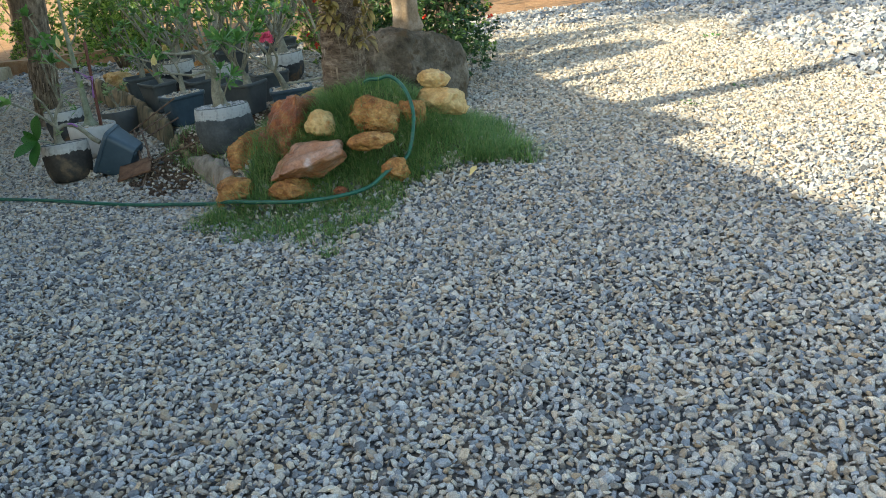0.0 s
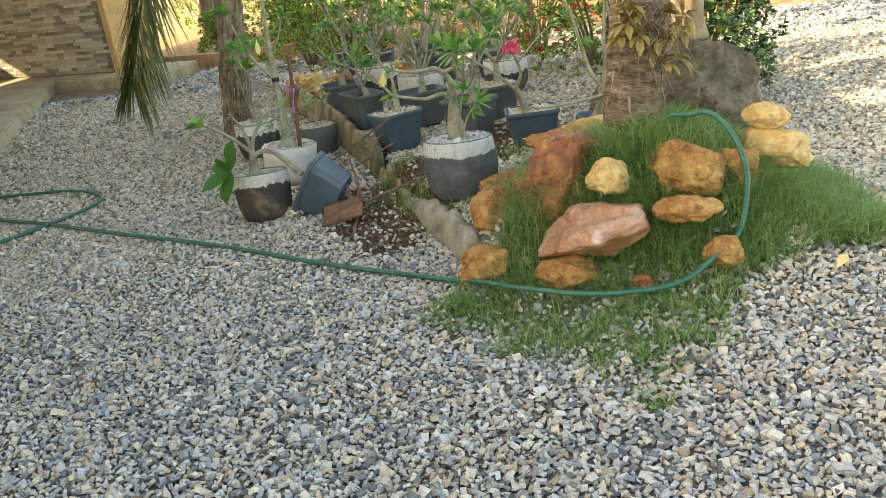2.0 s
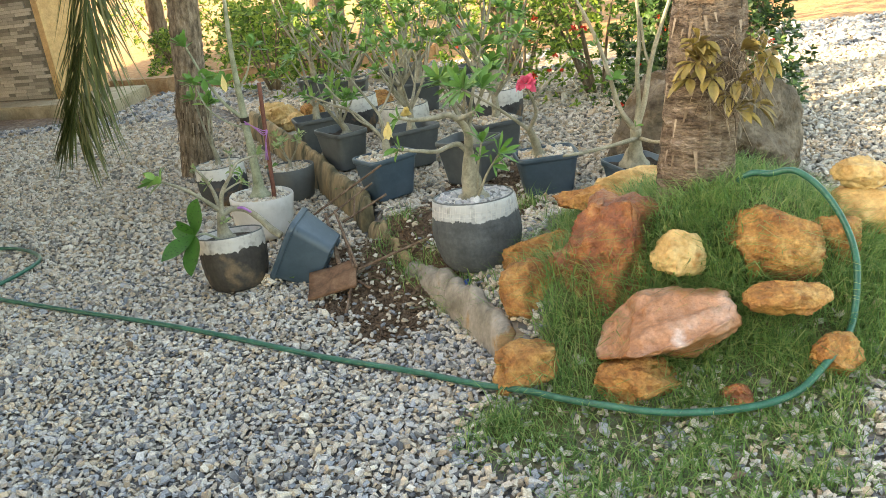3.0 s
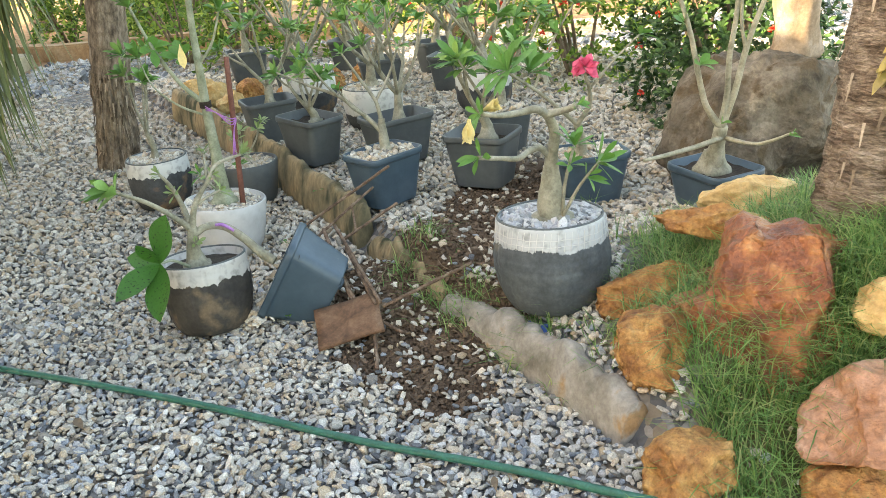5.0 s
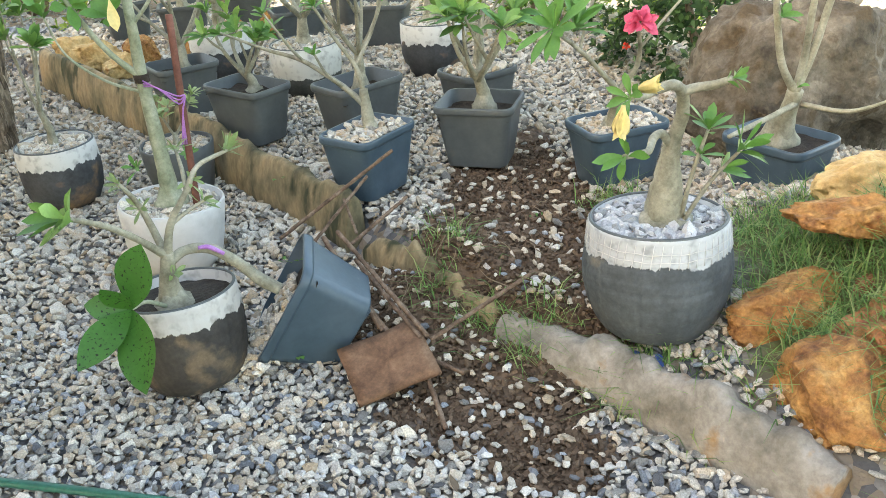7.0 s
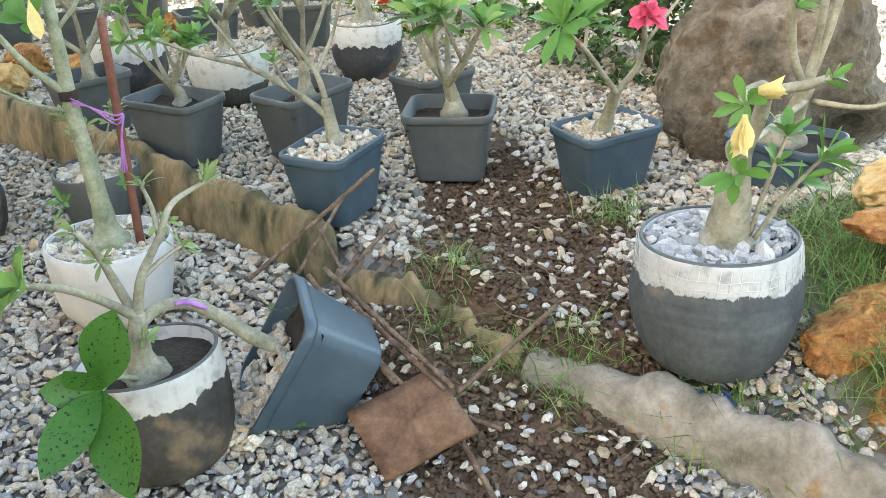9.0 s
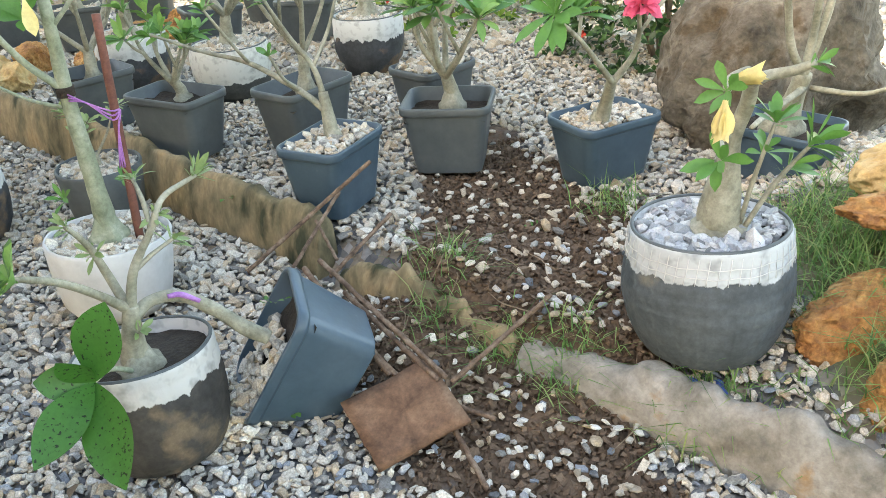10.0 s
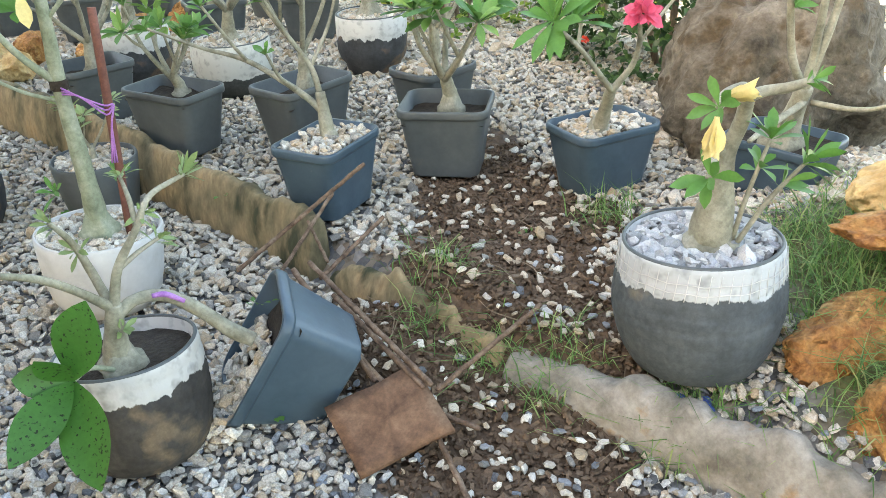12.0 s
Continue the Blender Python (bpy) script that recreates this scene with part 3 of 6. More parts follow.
def build_gravel():
    X, Y, rg = jittered(-6.2, 3.4, 1.9, 6.9, 0.0205, 3)
    side = curb_side(X, Y)
    keep = in_walk_view(X, Y) & (np.abs(side) > 0.05) & (rg.random(X.size) > 0.93 * grass_mask(X, Y)) & (rg.random(X.size) > 0.86 * soil_mask(X, Y))
    keep &= ~((side > 0) & (Y > 5.3) & (X < -0.3) & (grass_mask(X, Y) > 0.2))
    X, Y = X[keep], Y[keep]
    Z = land(X, Y) - 0.006 + rg.uniform(0, 0.01, X.size)
    pts = np.stack([X, Y, Z], 1)
    pale = rg.random(len(pts)) < 0.32 + 0.48 * smooth(4.6, 6.2, Y)
    close = (Y < 3.6) | ((X < -1.2) & (X > -3.6) & (Y > 5.0))
    for k, sel in enumerate((close, ~close)):
        stones("gravel_bed", pts[sel & ~pale], 0.0240, M_STONE, "blue-grey and tan crushed stone covering the yard", 5 + 20 * k, simple=k == 1)
        stones("pale_gravel_bed", pts[sel & pale], 0.0240, M_STONE_W, "pale crushed stone mixed through the yard", 6 + 20 * k, simple=k == 1)
    X, Y, rg = jittered(-6.5, 3.4, 6.9, 9.2, 0.028, 4)
    side = curb_side(X, Y)
    keep = (X > -6.3 - 0.8 * (Y - 6.9)) & (X < 0.95 + 0.52 * (Y - 1.0)) & (np.abs(side) > 0.06) & (rg.random(X.size) > 0.84 * soil_mask(X, Y)) & (rg.random(X.size) > 0.9 * grass_mask(X, Y))
    X, Y = X[keep], Y[keep]
    pts = np.stack([X, Y, land(X, Y) - 0.006 + rg.uniform(0, 0.01, X.size)], 1)
    stones("pale_gravel_bed", pts, 0.030, M_STONE_W, "pale crushed stone spread between the planters", 7)
    X, Y, rg = jittered(-9.2, 3.4, 6.9, 12.0, 0.036, 24)
    keep = ((Y >= 9.2) | (X < -6.5)) & (X > -6.3 - 0.8 * (Y - 6.9)) & (np.abs(curb_side(X, Y)) > 0.06)
    X, Y = X[keep], Y[keep]
    stones("pale_gravel_bed", np.stack([X, Y, land(X, Y) - 0.004], 1), 0.037, M_STONE_W, "pale crushed stone at the back of the yard", 27, simple=True)
    X, Y, rg = jittered(3.4, 9.0, 4.0, 15.0, 0.05, 8)
    keep = X < 0.95 + 0.62 * (Y - 1.0)
    X2, Y2, rg = jittered(-9.5, 3.4, 12.0, 14.4, 0.055, 9)
    keep2 = (X2 > -7.3) | (Y2 < 12.5)
    X, Y = np.append(X[keep], X2[keep2]), np.append(Y[keep], Y2[keep2])
    stones("gravel_bed", np.stack([X, Y, land(X, Y) - 0.004], 1), 0.055, M_STONE, "crushed stone on the far part of the drive", 10, simple=True)


build_gravel()


def build_clods():
    X, Y, rg = jittered(-2.9, -1.2, 5.5, 7.9, 0.0155, 14)
    keep = rg.random(X.size) < 0.9 * soil_mask(X, Y)
    X, Y = X[keep], Y[keep]
    pts = np.stack([X, Y, land(X, Y) - 0.010 + rg.uniform(0, 0.006, X.size)], 1)
    ob = stones("soil_clods", pts, 0.0175, M_SOIL_CLOD, "loose crumbs of dark brown dug soil", 15, simple=True)
    ob["category"] = "soil"


build_clods()


# ---- grass ----
def build_grass():
    rg = np.random.default_rng(12)
    n = 150000
    X, Y = rg.uniform(-1.7, 0.75, n), rg.uniform(4.05, 7.0, n)
    gm = grass_mask(X, Y)
    keep = rg.random(n) < gm * (0.30 + 0.70 * smooth(-0.5, 0.4, ripple(X, Y, 9))) * (1 - 0.55 * smooth(5.5, 5.9, Y)) * (1 - 0.35 * smooth(-0.8, -1.2, X))
    keep |= (rg.random(n) < 0.06) & (capsule(X, Y, (-1.55, 5.75), (-1.8, 6.05), 0.12) > 0)
    X, Y, gm = X[keep], Y[keep], gm[keep]
    # tufts along the buried curb and on the dug soil
    for cx, cy, r, k in ((-2.14, 6.80, 0.12, 110), (-2.22, 6.64, 0.08, 70), (-2.08, 6.46, 0.07, 110), (-1.95, 6.30, 0.10, 170), (-1.72, 6.02, 0.09, 170), (-1.45, 7.02, 0.10, 110), (-1.75, 5.98, 0.05, 60)):
        X, Y = np.append(X, rg.normal(cx, r * 0.6, k)), np.append(Y, rg.normal(cy, r * 0.6, k))
        gm = np.append(gm, np.full(k, 0.9))
    n = len(X)
    Z = land(X, Y) - 0.01
    tall = rg.uniform(0.06, 0.23, n) * (0.45 + 0.55 * smooth(4.8, 5.3, Y))
    tall *= 1 - 0.3 * smooth(5.5, 5.8, Y)
    tall *= np.where((X < -1.85) & (Y > 6.0), 0.85, 1.0)
    az = rg.uniform(0, 2 * np.pi, n)
    lean = rg.uniform(0.5, 2.1, n)
    dx, dy = np.cos(az), np.sin(az)
    w = rg.uniform(0.0012, 0.0026, n)
    P = np.zeros((n, 5, 3))
    for k, (t, ww) in enumerate(((0.0, 1.0), (0.55, 0.85), (1.0, 0.0))):
        ox, oy, oz = dx * lean * tall * t * t * 0.75, dy * lean * tall * t * t * 0.75, tall * (t - 0.28 * lean * t * t)
        c = np.stack([X + ox, Y + oy, Z + oz], 1)
        sd = np.stack([-dy, dx, np.zeros(n)], 1) * (w * ww)[:, None]
        if k < 2:
            P[:, 2 * k], P[:, 2 * k + 1] = c - sd, c + sd
        else:
            P[:, 4] = c
    F = np.array([(0, 1, 3), (0, 3, 2), (2, 3, 4)])
    faces = (F[None] + 5 * np.arange(n)[:, None, None]).reshape(-1, 3)
    ob = mesh_np("grass", P.reshape(-1, 3), faces, M_GRASS)
    tagged(ob, "fine green grass growing over the rock mound", "grass", kind="stuff")


build_grass()


# ---- curb of rough concrete round the bed ----
def curb(name, line, heights, width, material, label, seed, ragged=0.3):
    pts = glide([(*p, h) for p, h in zip(line, heights)], 12)
    bm = bmesh.new()
    prof = [(-1.0, -0.12), (-0.92, 0.30), (-0.72, 0.62), (-0.42, 0.88), (-0.12, 1.0), (0.30, 1.0), (0.62, 0.90), (0.72, 0.5), (0.78, -0.12)]
    rings = []
    for i, q in enumerate(pts):
        a, b = pts[max(i - 1, 0)], pts[min(i + 1, len(pts) - 1)]
        d = Vector((b[0] - a[0], b[1] - a[1], 0)).normalized()
        s = Vector((d.y, -d.x, 0))
        ring = []
        for u, v in prof:
            co = Vector((q[0], q[1], 0)) + s * (u * width * 0.5)
            nn = noise.noise(Vector((co.x * 5, co.y * 5, v * 2 + seed)))
            n2 = noise.noise(Vector((co.x * 17, co.y * 17, v * 3 + seed)))
            crest = noise.noise(Vector((q[0] * 7, q[1] * 7, seed))) + 0.8 * noise.noise(Vector((q[0] * 15, q[1] * 15, seed)))
            h = v * q[2] * (1 + ragged * (0.25 * nn + 0.2 * n2 + crest) * smooth(0.25, 0.95, v))
            co += s * (0.012 * nn + 0.006 * n2)
            co.z = h if v > 0 else -0.05
            ring.append(bm.verts.new(co))
        rings.append(ring)
    for a, b in zip(rings, rings[1:]):
        for k in range(len(prof) - 1):
            bm.faces.new((a[k], b[k], b[k + 1], a[k + 1]))
    bm.faces.new(rings[0])
    bm.faces.new(rings[-1][::-1])
    bmesh.ops.recalc_face_normals(bm, faces=bm.faces)
    bmesh.ops.subdivide_edges(bm, edges=bm.edges, cuts=1, use_grid_fill=True, smooth=0.4)
    for v in bm.verts:
        v.co += Vector((0, 0, 0.008 * noise.noise(v.co * 30)))
    ob = part(name, bm, material)
    return tagged(ob, label, "curb", kind="structure")


curb("curb_front", [(-1.45, 5.47), (-1.56, 5.68), (-1.68, 5.90), (-1.87, 6.22), (-2.02, 6.44)], [0.16, 0.175, 0.165, 0.14, 0.085], 0.13, M_CONC, "rough pale concrete garden curb with ochre stains", 2)
curb("curb_middle", [(-2.04, 6.46), (-2.10, 6.56), (-2.18, 6.70), (-2.32, 6.95), (-2.41, 7.12)], [0.085, 0.115, 0.165, 0.14, 0.07], 0.075, M_CONC_MOSS, "half-buried concrete curb with grass tufts", 5)
curb("curb_back", [(-2.44, 7.22), (-2.55, 7.46), (-2.86, 7.98), (-3.40, 8.92), (-4.42, 10.5)], [0.20, 0.22, 0.23, 0.25, 0.26], 0.11, M_CONC_MOSS, "mossy ochre-stained concrete garden curb", 9, 0.10)


# ---- house and veranda at the yard's edge ----
def box_bm(x0, x1, y0, y1, z0, z1, bevel=0.0):
    bm = bmesh.new()
    bmesh.ops.create_cube(bm, size=1.0, matrix=Matrix.LocRotScale(((x0 + x1) / 2, (y0 + y1) / 2, (z0 + z1) / 2), None, (x1 - x0, y1 - y0, z1 - z0)))
    if bevel:
        bmesh.ops.bevel(bm, geom=bm.edges, offset=bevel, segments=2, affect="EDGES")
    return bm


def prism(poly, z0, z1, bevel=0.0):
    bm = bmesh.new()
    lo = [bm.verts.new((x, y, z0)) for x, y in poly]
    hi = [bm.verts.new((x, y, z1)) for x, y in poly]
    n = len(poly)
    bm.faces.new(lo[::-1])
    bm.faces.new(hi)
    for k in range(n):
        bm.faces.new((lo[k], lo[(k + 1) % n], hi[(k + 1) % n], hi[k]))
    bmesh.ops.recalc_face_normals(bm, faces=bm.faces)
    if bevel:
        bmesh.ops.bevel(bm, geom=bm.edges, offset=bevel, segments=2, affect="EDGES")
    return bm


slab = part("veranda_slab", prism([(-9.75, 13.65), (-7.35, 12.95), (-7.55, 14.4), (-16, 17), (-16, 6.5), (-5.7, 6.5), (-7.86, 10.25)], -0.1, 0.16, 0.02), M_SLAB, smooth=False)
tagged(slab, "worn ochre concrete veranda slab", "slab", kind="structure")

WALL_A, WALL_B = Vector((-13.6, 15.35, 0.16)), Vector((-8.75, 13.92, 0.16))
wall_dir = (WALL_B - WALL_A).normalized()
wall_turn = math.degrees(math.atan2(wall_dir.y, wall_dir.x))
wall = part("wall_north", box_bm(0, (WALL_B - WALL_A).length, 0.0, 0.3, 0, 2.9), M_MORTAR, smooth=False)
wall.matrix_world = Matrix.Translation(WALL_A) @ pose(0, 0, 0, 0, 0, wall_turn)
tagged(wall, "house wall clad in stacked grey stone strips", "wall", kind="structure")
wall_end = part("wall_end", box_bm(0.0, 0.12, -0.02, 0.9, 0, 2.9), M_PLASTER, smooth=False)
wall_end.matrix_world = Matrix.Translation(WALL_B) @ pose(0, 0, 0, 0, 0, wall_turn)
tagged(wall_end, "ochre plastered end of the house wall", "wall", kind="structure")
wall_west = part("wall_west", box_bm(-16.0, -15.7, -6.0, 15.9, 0.16, 2.9), M_PLASTER, smooth=False)
tagged(wall_west, "ochre plastered house wall", "wall", kind="structure")
# roof whose eave shades the yard
roof = part("house_roof", prism([(-16.3, -14), (0.6, -14), (-3.63, -0.22), (-3.80, 1.19), (-4.45, 3.33), (-4.05, 3.55), (-4.67, 4.86), (-5.23, 6.78), (-5.63, 8.18), (-6.0, 9.3), (-8.9, 9.9), (-8.9, 16.6), (-16.3, 18.5)], 3.45, 3.6), M_ROOF, smooth=False)
tagged(roof, "wide tiled roof of the house over the veranda", "roof", kind="structure")
for px_, py_ in ((-5.6, 1.6), (-4.2, -2.5)):
    post = part("veranda_post", box_bm(px_ - 0.12, px_ + 0.12, py_ - 0.12, py_ + 0.12, 0.0, 3.45, 0.015), M_PLASTER, smooth=False)
    tagged(post, "plain ochre plastered veranda post", "post", kind="structure")
back_curb = part("low_curb", prism([(-16, 17.4), (-7.35, 14.6), (-3.2, 14.9), (-3.2, 15.15), (-7.3, 14.85), (-16, 17.7)], -0.05, 0.2, 0.02), M_DIRTCURB, smooth=False)
tagged(back_curb, "low earth-stained concrete curb along the yard", "curb", kind="structure")


# ---- palms ----
def palm(name, x, y, z, r, height, lean, label, seed, fronds=22, bare_from=0.7, shaggy=0.02, fibres=420, bark=None):
    rng = random.Random(seed)
    t = thing(name, pose(x, y, z, lean[0], lean[1], 0), label, "palm tree")
    segs, rows = 72, 96
    bm = bmesh.new()
    rings = []
    low = min(height, 1.9)
    for i in range(rows + 1):
        h = low * i / rows
        ring = []
        step = (h * 11 + 0.25 * math.sin(i * 0.31 + seed)) % 1.0
        for k in range(segs):
            a = 2 * math.pi * k / segs
            rough = shaggy * (1.0 if h < bare_from else 0.3)
            rr = r * (1.0 + 0.10 * math.exp(-h / 0.12)) * (1 - 0.06 * h)
            v = Vector((math.cos(a) * 2.2, math.sin(a) * 2.2, h * 1.5 + seed))
            rr += rough * (noise.noise(Vector((math.cos(a) * 9, math.sin(a) * 9, h * 3 + seed))) + 0.7 * noise.noise(Vector((math.cos(a) * 22, math.sin(a) * 22, h * 9))))
            rr += 0.012 * (0.5 - step) * (0.6 + noise.noise(Vector((a * 2.0, 0.3, h * 11 // 1 * 0.37)))) + 0.006 * noise.noise(v)
            ring.append(bm.verts.new((rr * math.cos(a), rr * math.sin(a), h - 0.06)))
        rings.append(ring)
    for a, b in zip(rings, rings[1:]):
        for k in range(segs):
            bm.faces.new((a[k], a[(k + 1) % segs], b[(k + 1) % segs], b[k]))
    part("trunk", bm, bark or M_PALM, t)
    bm = bmesh.new()
    tube(bm, [(0, 0, low - 0.1), (0.03, 0.02, low + (height - low) * 0.5), (0.1, 0.05, height)], [r * 0.885, r * 0.8, r * 0.7], 24, 6, 0.05)
    part("upper_trunk", bm, M_PALM_TOP, t)
    # hanging fibres of old leaf bases
    bm = bmesh.new()
    for _ in range(fibres):
        a, h = rng.uniform(0, 2 * math.pi), rng.uniform(0.02, bare_from)
        rr = r * 1.02 + 0.004
        le = rng.uniform(0.03, 0.09)
        wd = rng.uniform(0.003, 0.008)
        o = Vector((math.cos(a), math.sin(a), 0))
        s = Vector((-math.sin(a), math.cos(a), 0))
        p = o * rr + Vector((0, 0, h))
        q = o * (rr + rng.uniform(0.004, 0.022)) + Vector((0, 0, h - le)) + s * rng.uniform(-0.012, 0.012)
        vs = [bm.verts.new(p - s * wd), bm.verts.new(p + s * wd), bm.verts.new(q + s * wd * 0.4), bm.verts.new(q - s * wd * 0.4)]
        bm.faces.new(vs)
    tagged(part("bark_fibre", bm, M_FIBRE, t), kind="stuff")
    # crown
    for k in range(fronds):
        az = k * 2.39996 + rng.uniform(-0.2, 0.2)
        frond_bm(t, Vector((0.1, 0.05, height)), az, rng.uniform(2.0, 2.9), rng.uniform(0.3, 1.1), rng, hang=0.8)
    return t


def frond_bm(t, base, az, length, rise, rng, hang=1.0, gap=0.05, drop=None, leaflen=0.5):
    bm = bmesh.new()
    o = Vector((math.cos(az), math.sin(az), 0))
    pts = []
    for k in range(7):
        s = k / 6
        pts.append(base + o * (length * 0.8 * s) + Vector((0, 0, length * (rise * s - (0.75 + 0.3 * rise) * hang * s * s))))
    tube(bm, pts, [0.022, 0.018, 0.014, 0.011, 0.008, 0.005, 0.002], 6, 3)
    line = [Vector(p) for p in glide(pts, 10)]
    n = int(length / gap)
    for j in range(4, n):
        f = j / n * (len(line) - 1)
        i = min(int(f), len(line) - 2)
        c = line[i].lerp(line[i + 1], f - i)
        d = (line[i + 1] - line[i]).normalized()
        s = d.cross(Vector((0, 0, 1))).normalized()
        le = leaflen * math.sin(math.pi * min(0.96, 0.12 + 0.85 * j / n)) ** 0.7
        for sg in (-1, 1):
            w = d * 0.55 + s * (sg * 0.9) + Vector((0, 0, rng.uniform(-0.45, 0.1)))
            leaf(bm, c, w, le, 0.045, 0.45, 0.3, n=2, tipw=0.7)
    return part("frond", bm, M_FROND, t)


palm_main = palm("palm_tree", -0.66, 5.90, 0.42, 0.150, 3.9, (-1.0, 6.0), "palm with rough fibrous bark and a dry bromeliad on its trunk", 3, shaggy=0.012, bare_from=0.9, fibres=70, bark=M_PALM_MAIN)
palm_left = palm("palm_tree", -4.42, 9.10, 0.0, 0.135, 4.9, (1.0, 8.5), "palm with shaggy lower bark standing in gravel", 8, fronds=40, shaggy=0.02, bare_from=0.72)


def hanging_frond():
    """The drooping dead frond beside the left palm."""
    rng = random.Random(5)
    t = thing("palm_frond", pose(-4.42, 9.10, 0), "drooping olive-brown palm frond hanging from the palm's crown", "palm frond")
    bm = bmesh.new()
    pts = [Vector((0.45, 0.1, 3.5)), Vector((0.55, -0.8, 3.1)), Vector((0.48, -1.5, 2.3)), Vector((0.38, -1.68, 1.6)), Vector((0.20, -1.70, 1.12)), Vector((0.05, -1.68, 0.80))]
    tube(bm, pts, [0.02, 0.018, 0.014, 0.010, 0.006, 0.003], 6, 5)
    part("midrib", bm, M_FROND, t)
    bm = bmesh.new()
    line = [Vector(p) for p in glide(pts, 12)]
    for j in range(14, 210):
        f = j / 210 * (len(line) - 1)
        i = min(int(f), len(line) - 2)
        c = line[i].lerp(line[i + 1], f - i)
        d = (line[i + 1] - line[i]).normalized()
        for sg in (-1, 1):
            w = d * 1.0 + Vector((sg * rng.uniform(0.2, 0.95), rng.uniform(-0.3, 0.3), -0.25))
            leaf(bm, c, w, rng.uniform(0.45, 0.65) * (1 - 0.45 * (j / 210) ** 3), 0.02, 0.35, 0.3, n=3, tipw=0.7)
    tagged(part("leaflet", bm, M_FROND, t), kind="stuff")


hanging_frond()


def bromeliad():
    rng = random.Random(21)
    t = thing("bromeliad", pose(-0.55, 5.75, 1.01), "dry yellow and brown bromeliad growing on the palm trunk", "bromeliad")
    for _ in range(13):
        u = rng.uniform(-0.15, 0.17)
        c = (u, -0.02 + 0.9 * u * u + (0.03 if u > 0 else 0.0), rng.uniform(-0.13, 0.17))
        for _ in range(7):
            bm = bmesh.new()
            w = Vector((rng.uniform(-0.8, 1.0) + u * 3, rng.uniform(-1.0, -0.2), rng.uniform(-0.6, 1.0)))
            leaf(bm, Vector(c), w, rng.uniform(0.06, 0.115), rng.uniform(0.028, 0.042), rng.uniform(-0.1, 0.6), rng.uniform(0.5, 1.1), n=5)
            part("leaf", bm, M_DRY, t)
    bm = bmesh.new()
    for _ in range(130):
        a = Vector((rng.uniform(-0.1, 0.16), rng.uniform(-0.03, 0.05), rng.uniform(-0.1, 0.2)))
        tube(bm, [a, a + Vector((rng.uniform(-0.04, 0.04), rng.uniform(-0.05, 0), rng.uniform(-0.08, 0.02))), a + Vector((rng.uniform(-0.08, 0.08), rng.uniform(-0.06, 0), rng.uniform(-0.2, 0.06)))], [0.002, 0.0015, 0.0008], 4, 2)
    part("root_mat", bm, M_FIBRE, t)


bromeliad()

# ---- rocks of the mound ----
RG = "rocks on the mound"
rock("rock", (-0.98, 5.69, 0.31), (0.36, 0.36, 0.36), 11, M_REDROCK, "large wet red-ochre rock with a pale chipped foot", -20, 0, 0, 3, RG, rough=0.10, sub=5, faces=((-0.30, -0.80, 0.50, 0.60), (0.85, -0.3, 0.5, 0.66), (-0.85, -0.1, 0.55, 0.62), (0.1, 0.2, 0.95, 0.74), (-0.6, -0.75, -0.1, 0.72), (0.5, -0.85, 0.2, 0.78)))
rock("rock", (-1.35, 5.66, 0.18), (0.175, 0.19, 0.17), 12, M_ORANGE, "rounded ochre rock leaning on the large red rock", 15, 0, 10, 5, RG)
rock("rock", (-1.36, 5.22, 0.10), (0.155, 0.12, 0.10), 13, M_ORANGE, "bright ochre rock at the foot of the mound", 25, 0, -5, 4, RG)
rock("rock", (-0.85, 5.14, 0.265), (0.28, 0.21, 0.14), 14, M_PINKROCK, "pink-brown wedge-shaped rock with a painted pale sheen on an ochre rock", 8, 0, -14, 2, RG, rough=0.075, sub=5, faces=((0.05, -0.55, 0.82, 0.42), (-0.75, -0.1, 0.65, 0.50), (-0.45, -0.6, -0.65, 0.50), (0.2, -0.85, -0.5, 0.55), (0.95, -0.2, 0.1, 0.85)))
rock("rock", (-0.95, 5.08, 0.10), (0.16, 0.12, 0.09), 15, M_ORANGE, "dark ochre rock under the pink rock", 0, 0, 0, 5, RG)
rock("rock", (-0.77, 5.42, 0.43), (0.105, 0.09, 0.10), 17, M_PALEROCK, "small pale yellow pointed rock in the grass", 20, 0, 12, 5, RG)
rock("rock", (-0.42, 5.50, 0.42), (0.21, 0.16, 0.145), 17, M_ORANGE, "orange rock with pale faces under the hose", -8, 10, 8, 8, RG)
rock("rock", (-0.19, 5.56, 0.40), (0.11, 0.11, 0.12), 18, M_ORANGE, "lumpy orange rock beside the hose", 30, 0, 0, 4, RG)
rock("rock", (-0.43, 5.20, 0.34), (0.15, 0.10, 0.06), 19, M_ORANGE, "flat ochre rock bedded in grass", 5, 0, 0, 4, RG)
rock("rock", (0.03, 5.80, 0.42), (0.19, 0.15, 0.13), 20, M_PALEROCK, "wide pale ochre rock with pits", 10, 0, 5, 6, RG)
rock("rock", (-0.02, 5.82, 0.58), (0.115, 0.10, 0.075), 22, M_PALEROCK, "pale yellow block resting on a wider rock", 20, 0, 6, 6, RG)
rock("rock", (-0.29, 5.10, 0.16), (0.10, 0.08, 0.08), 23, M_ORANGE, "small red-ochre rock half sunk in grass", 40, 0, 0, 4, RG)
rock("rock", (-0.64, 4.98, 0.06), (0.06, 0.05, 0.07), 24, M_REDROCK, "small reddish stone in the grass", 0, 0, 0, 4, RG)
rock("rock", (-1.06, 6.10, 0.46), (0.20, 0.10, 0.075), 25, M_ORANGE, "long yellow ochre rock bedded in grass", -20, 0, 0, 5, RG)
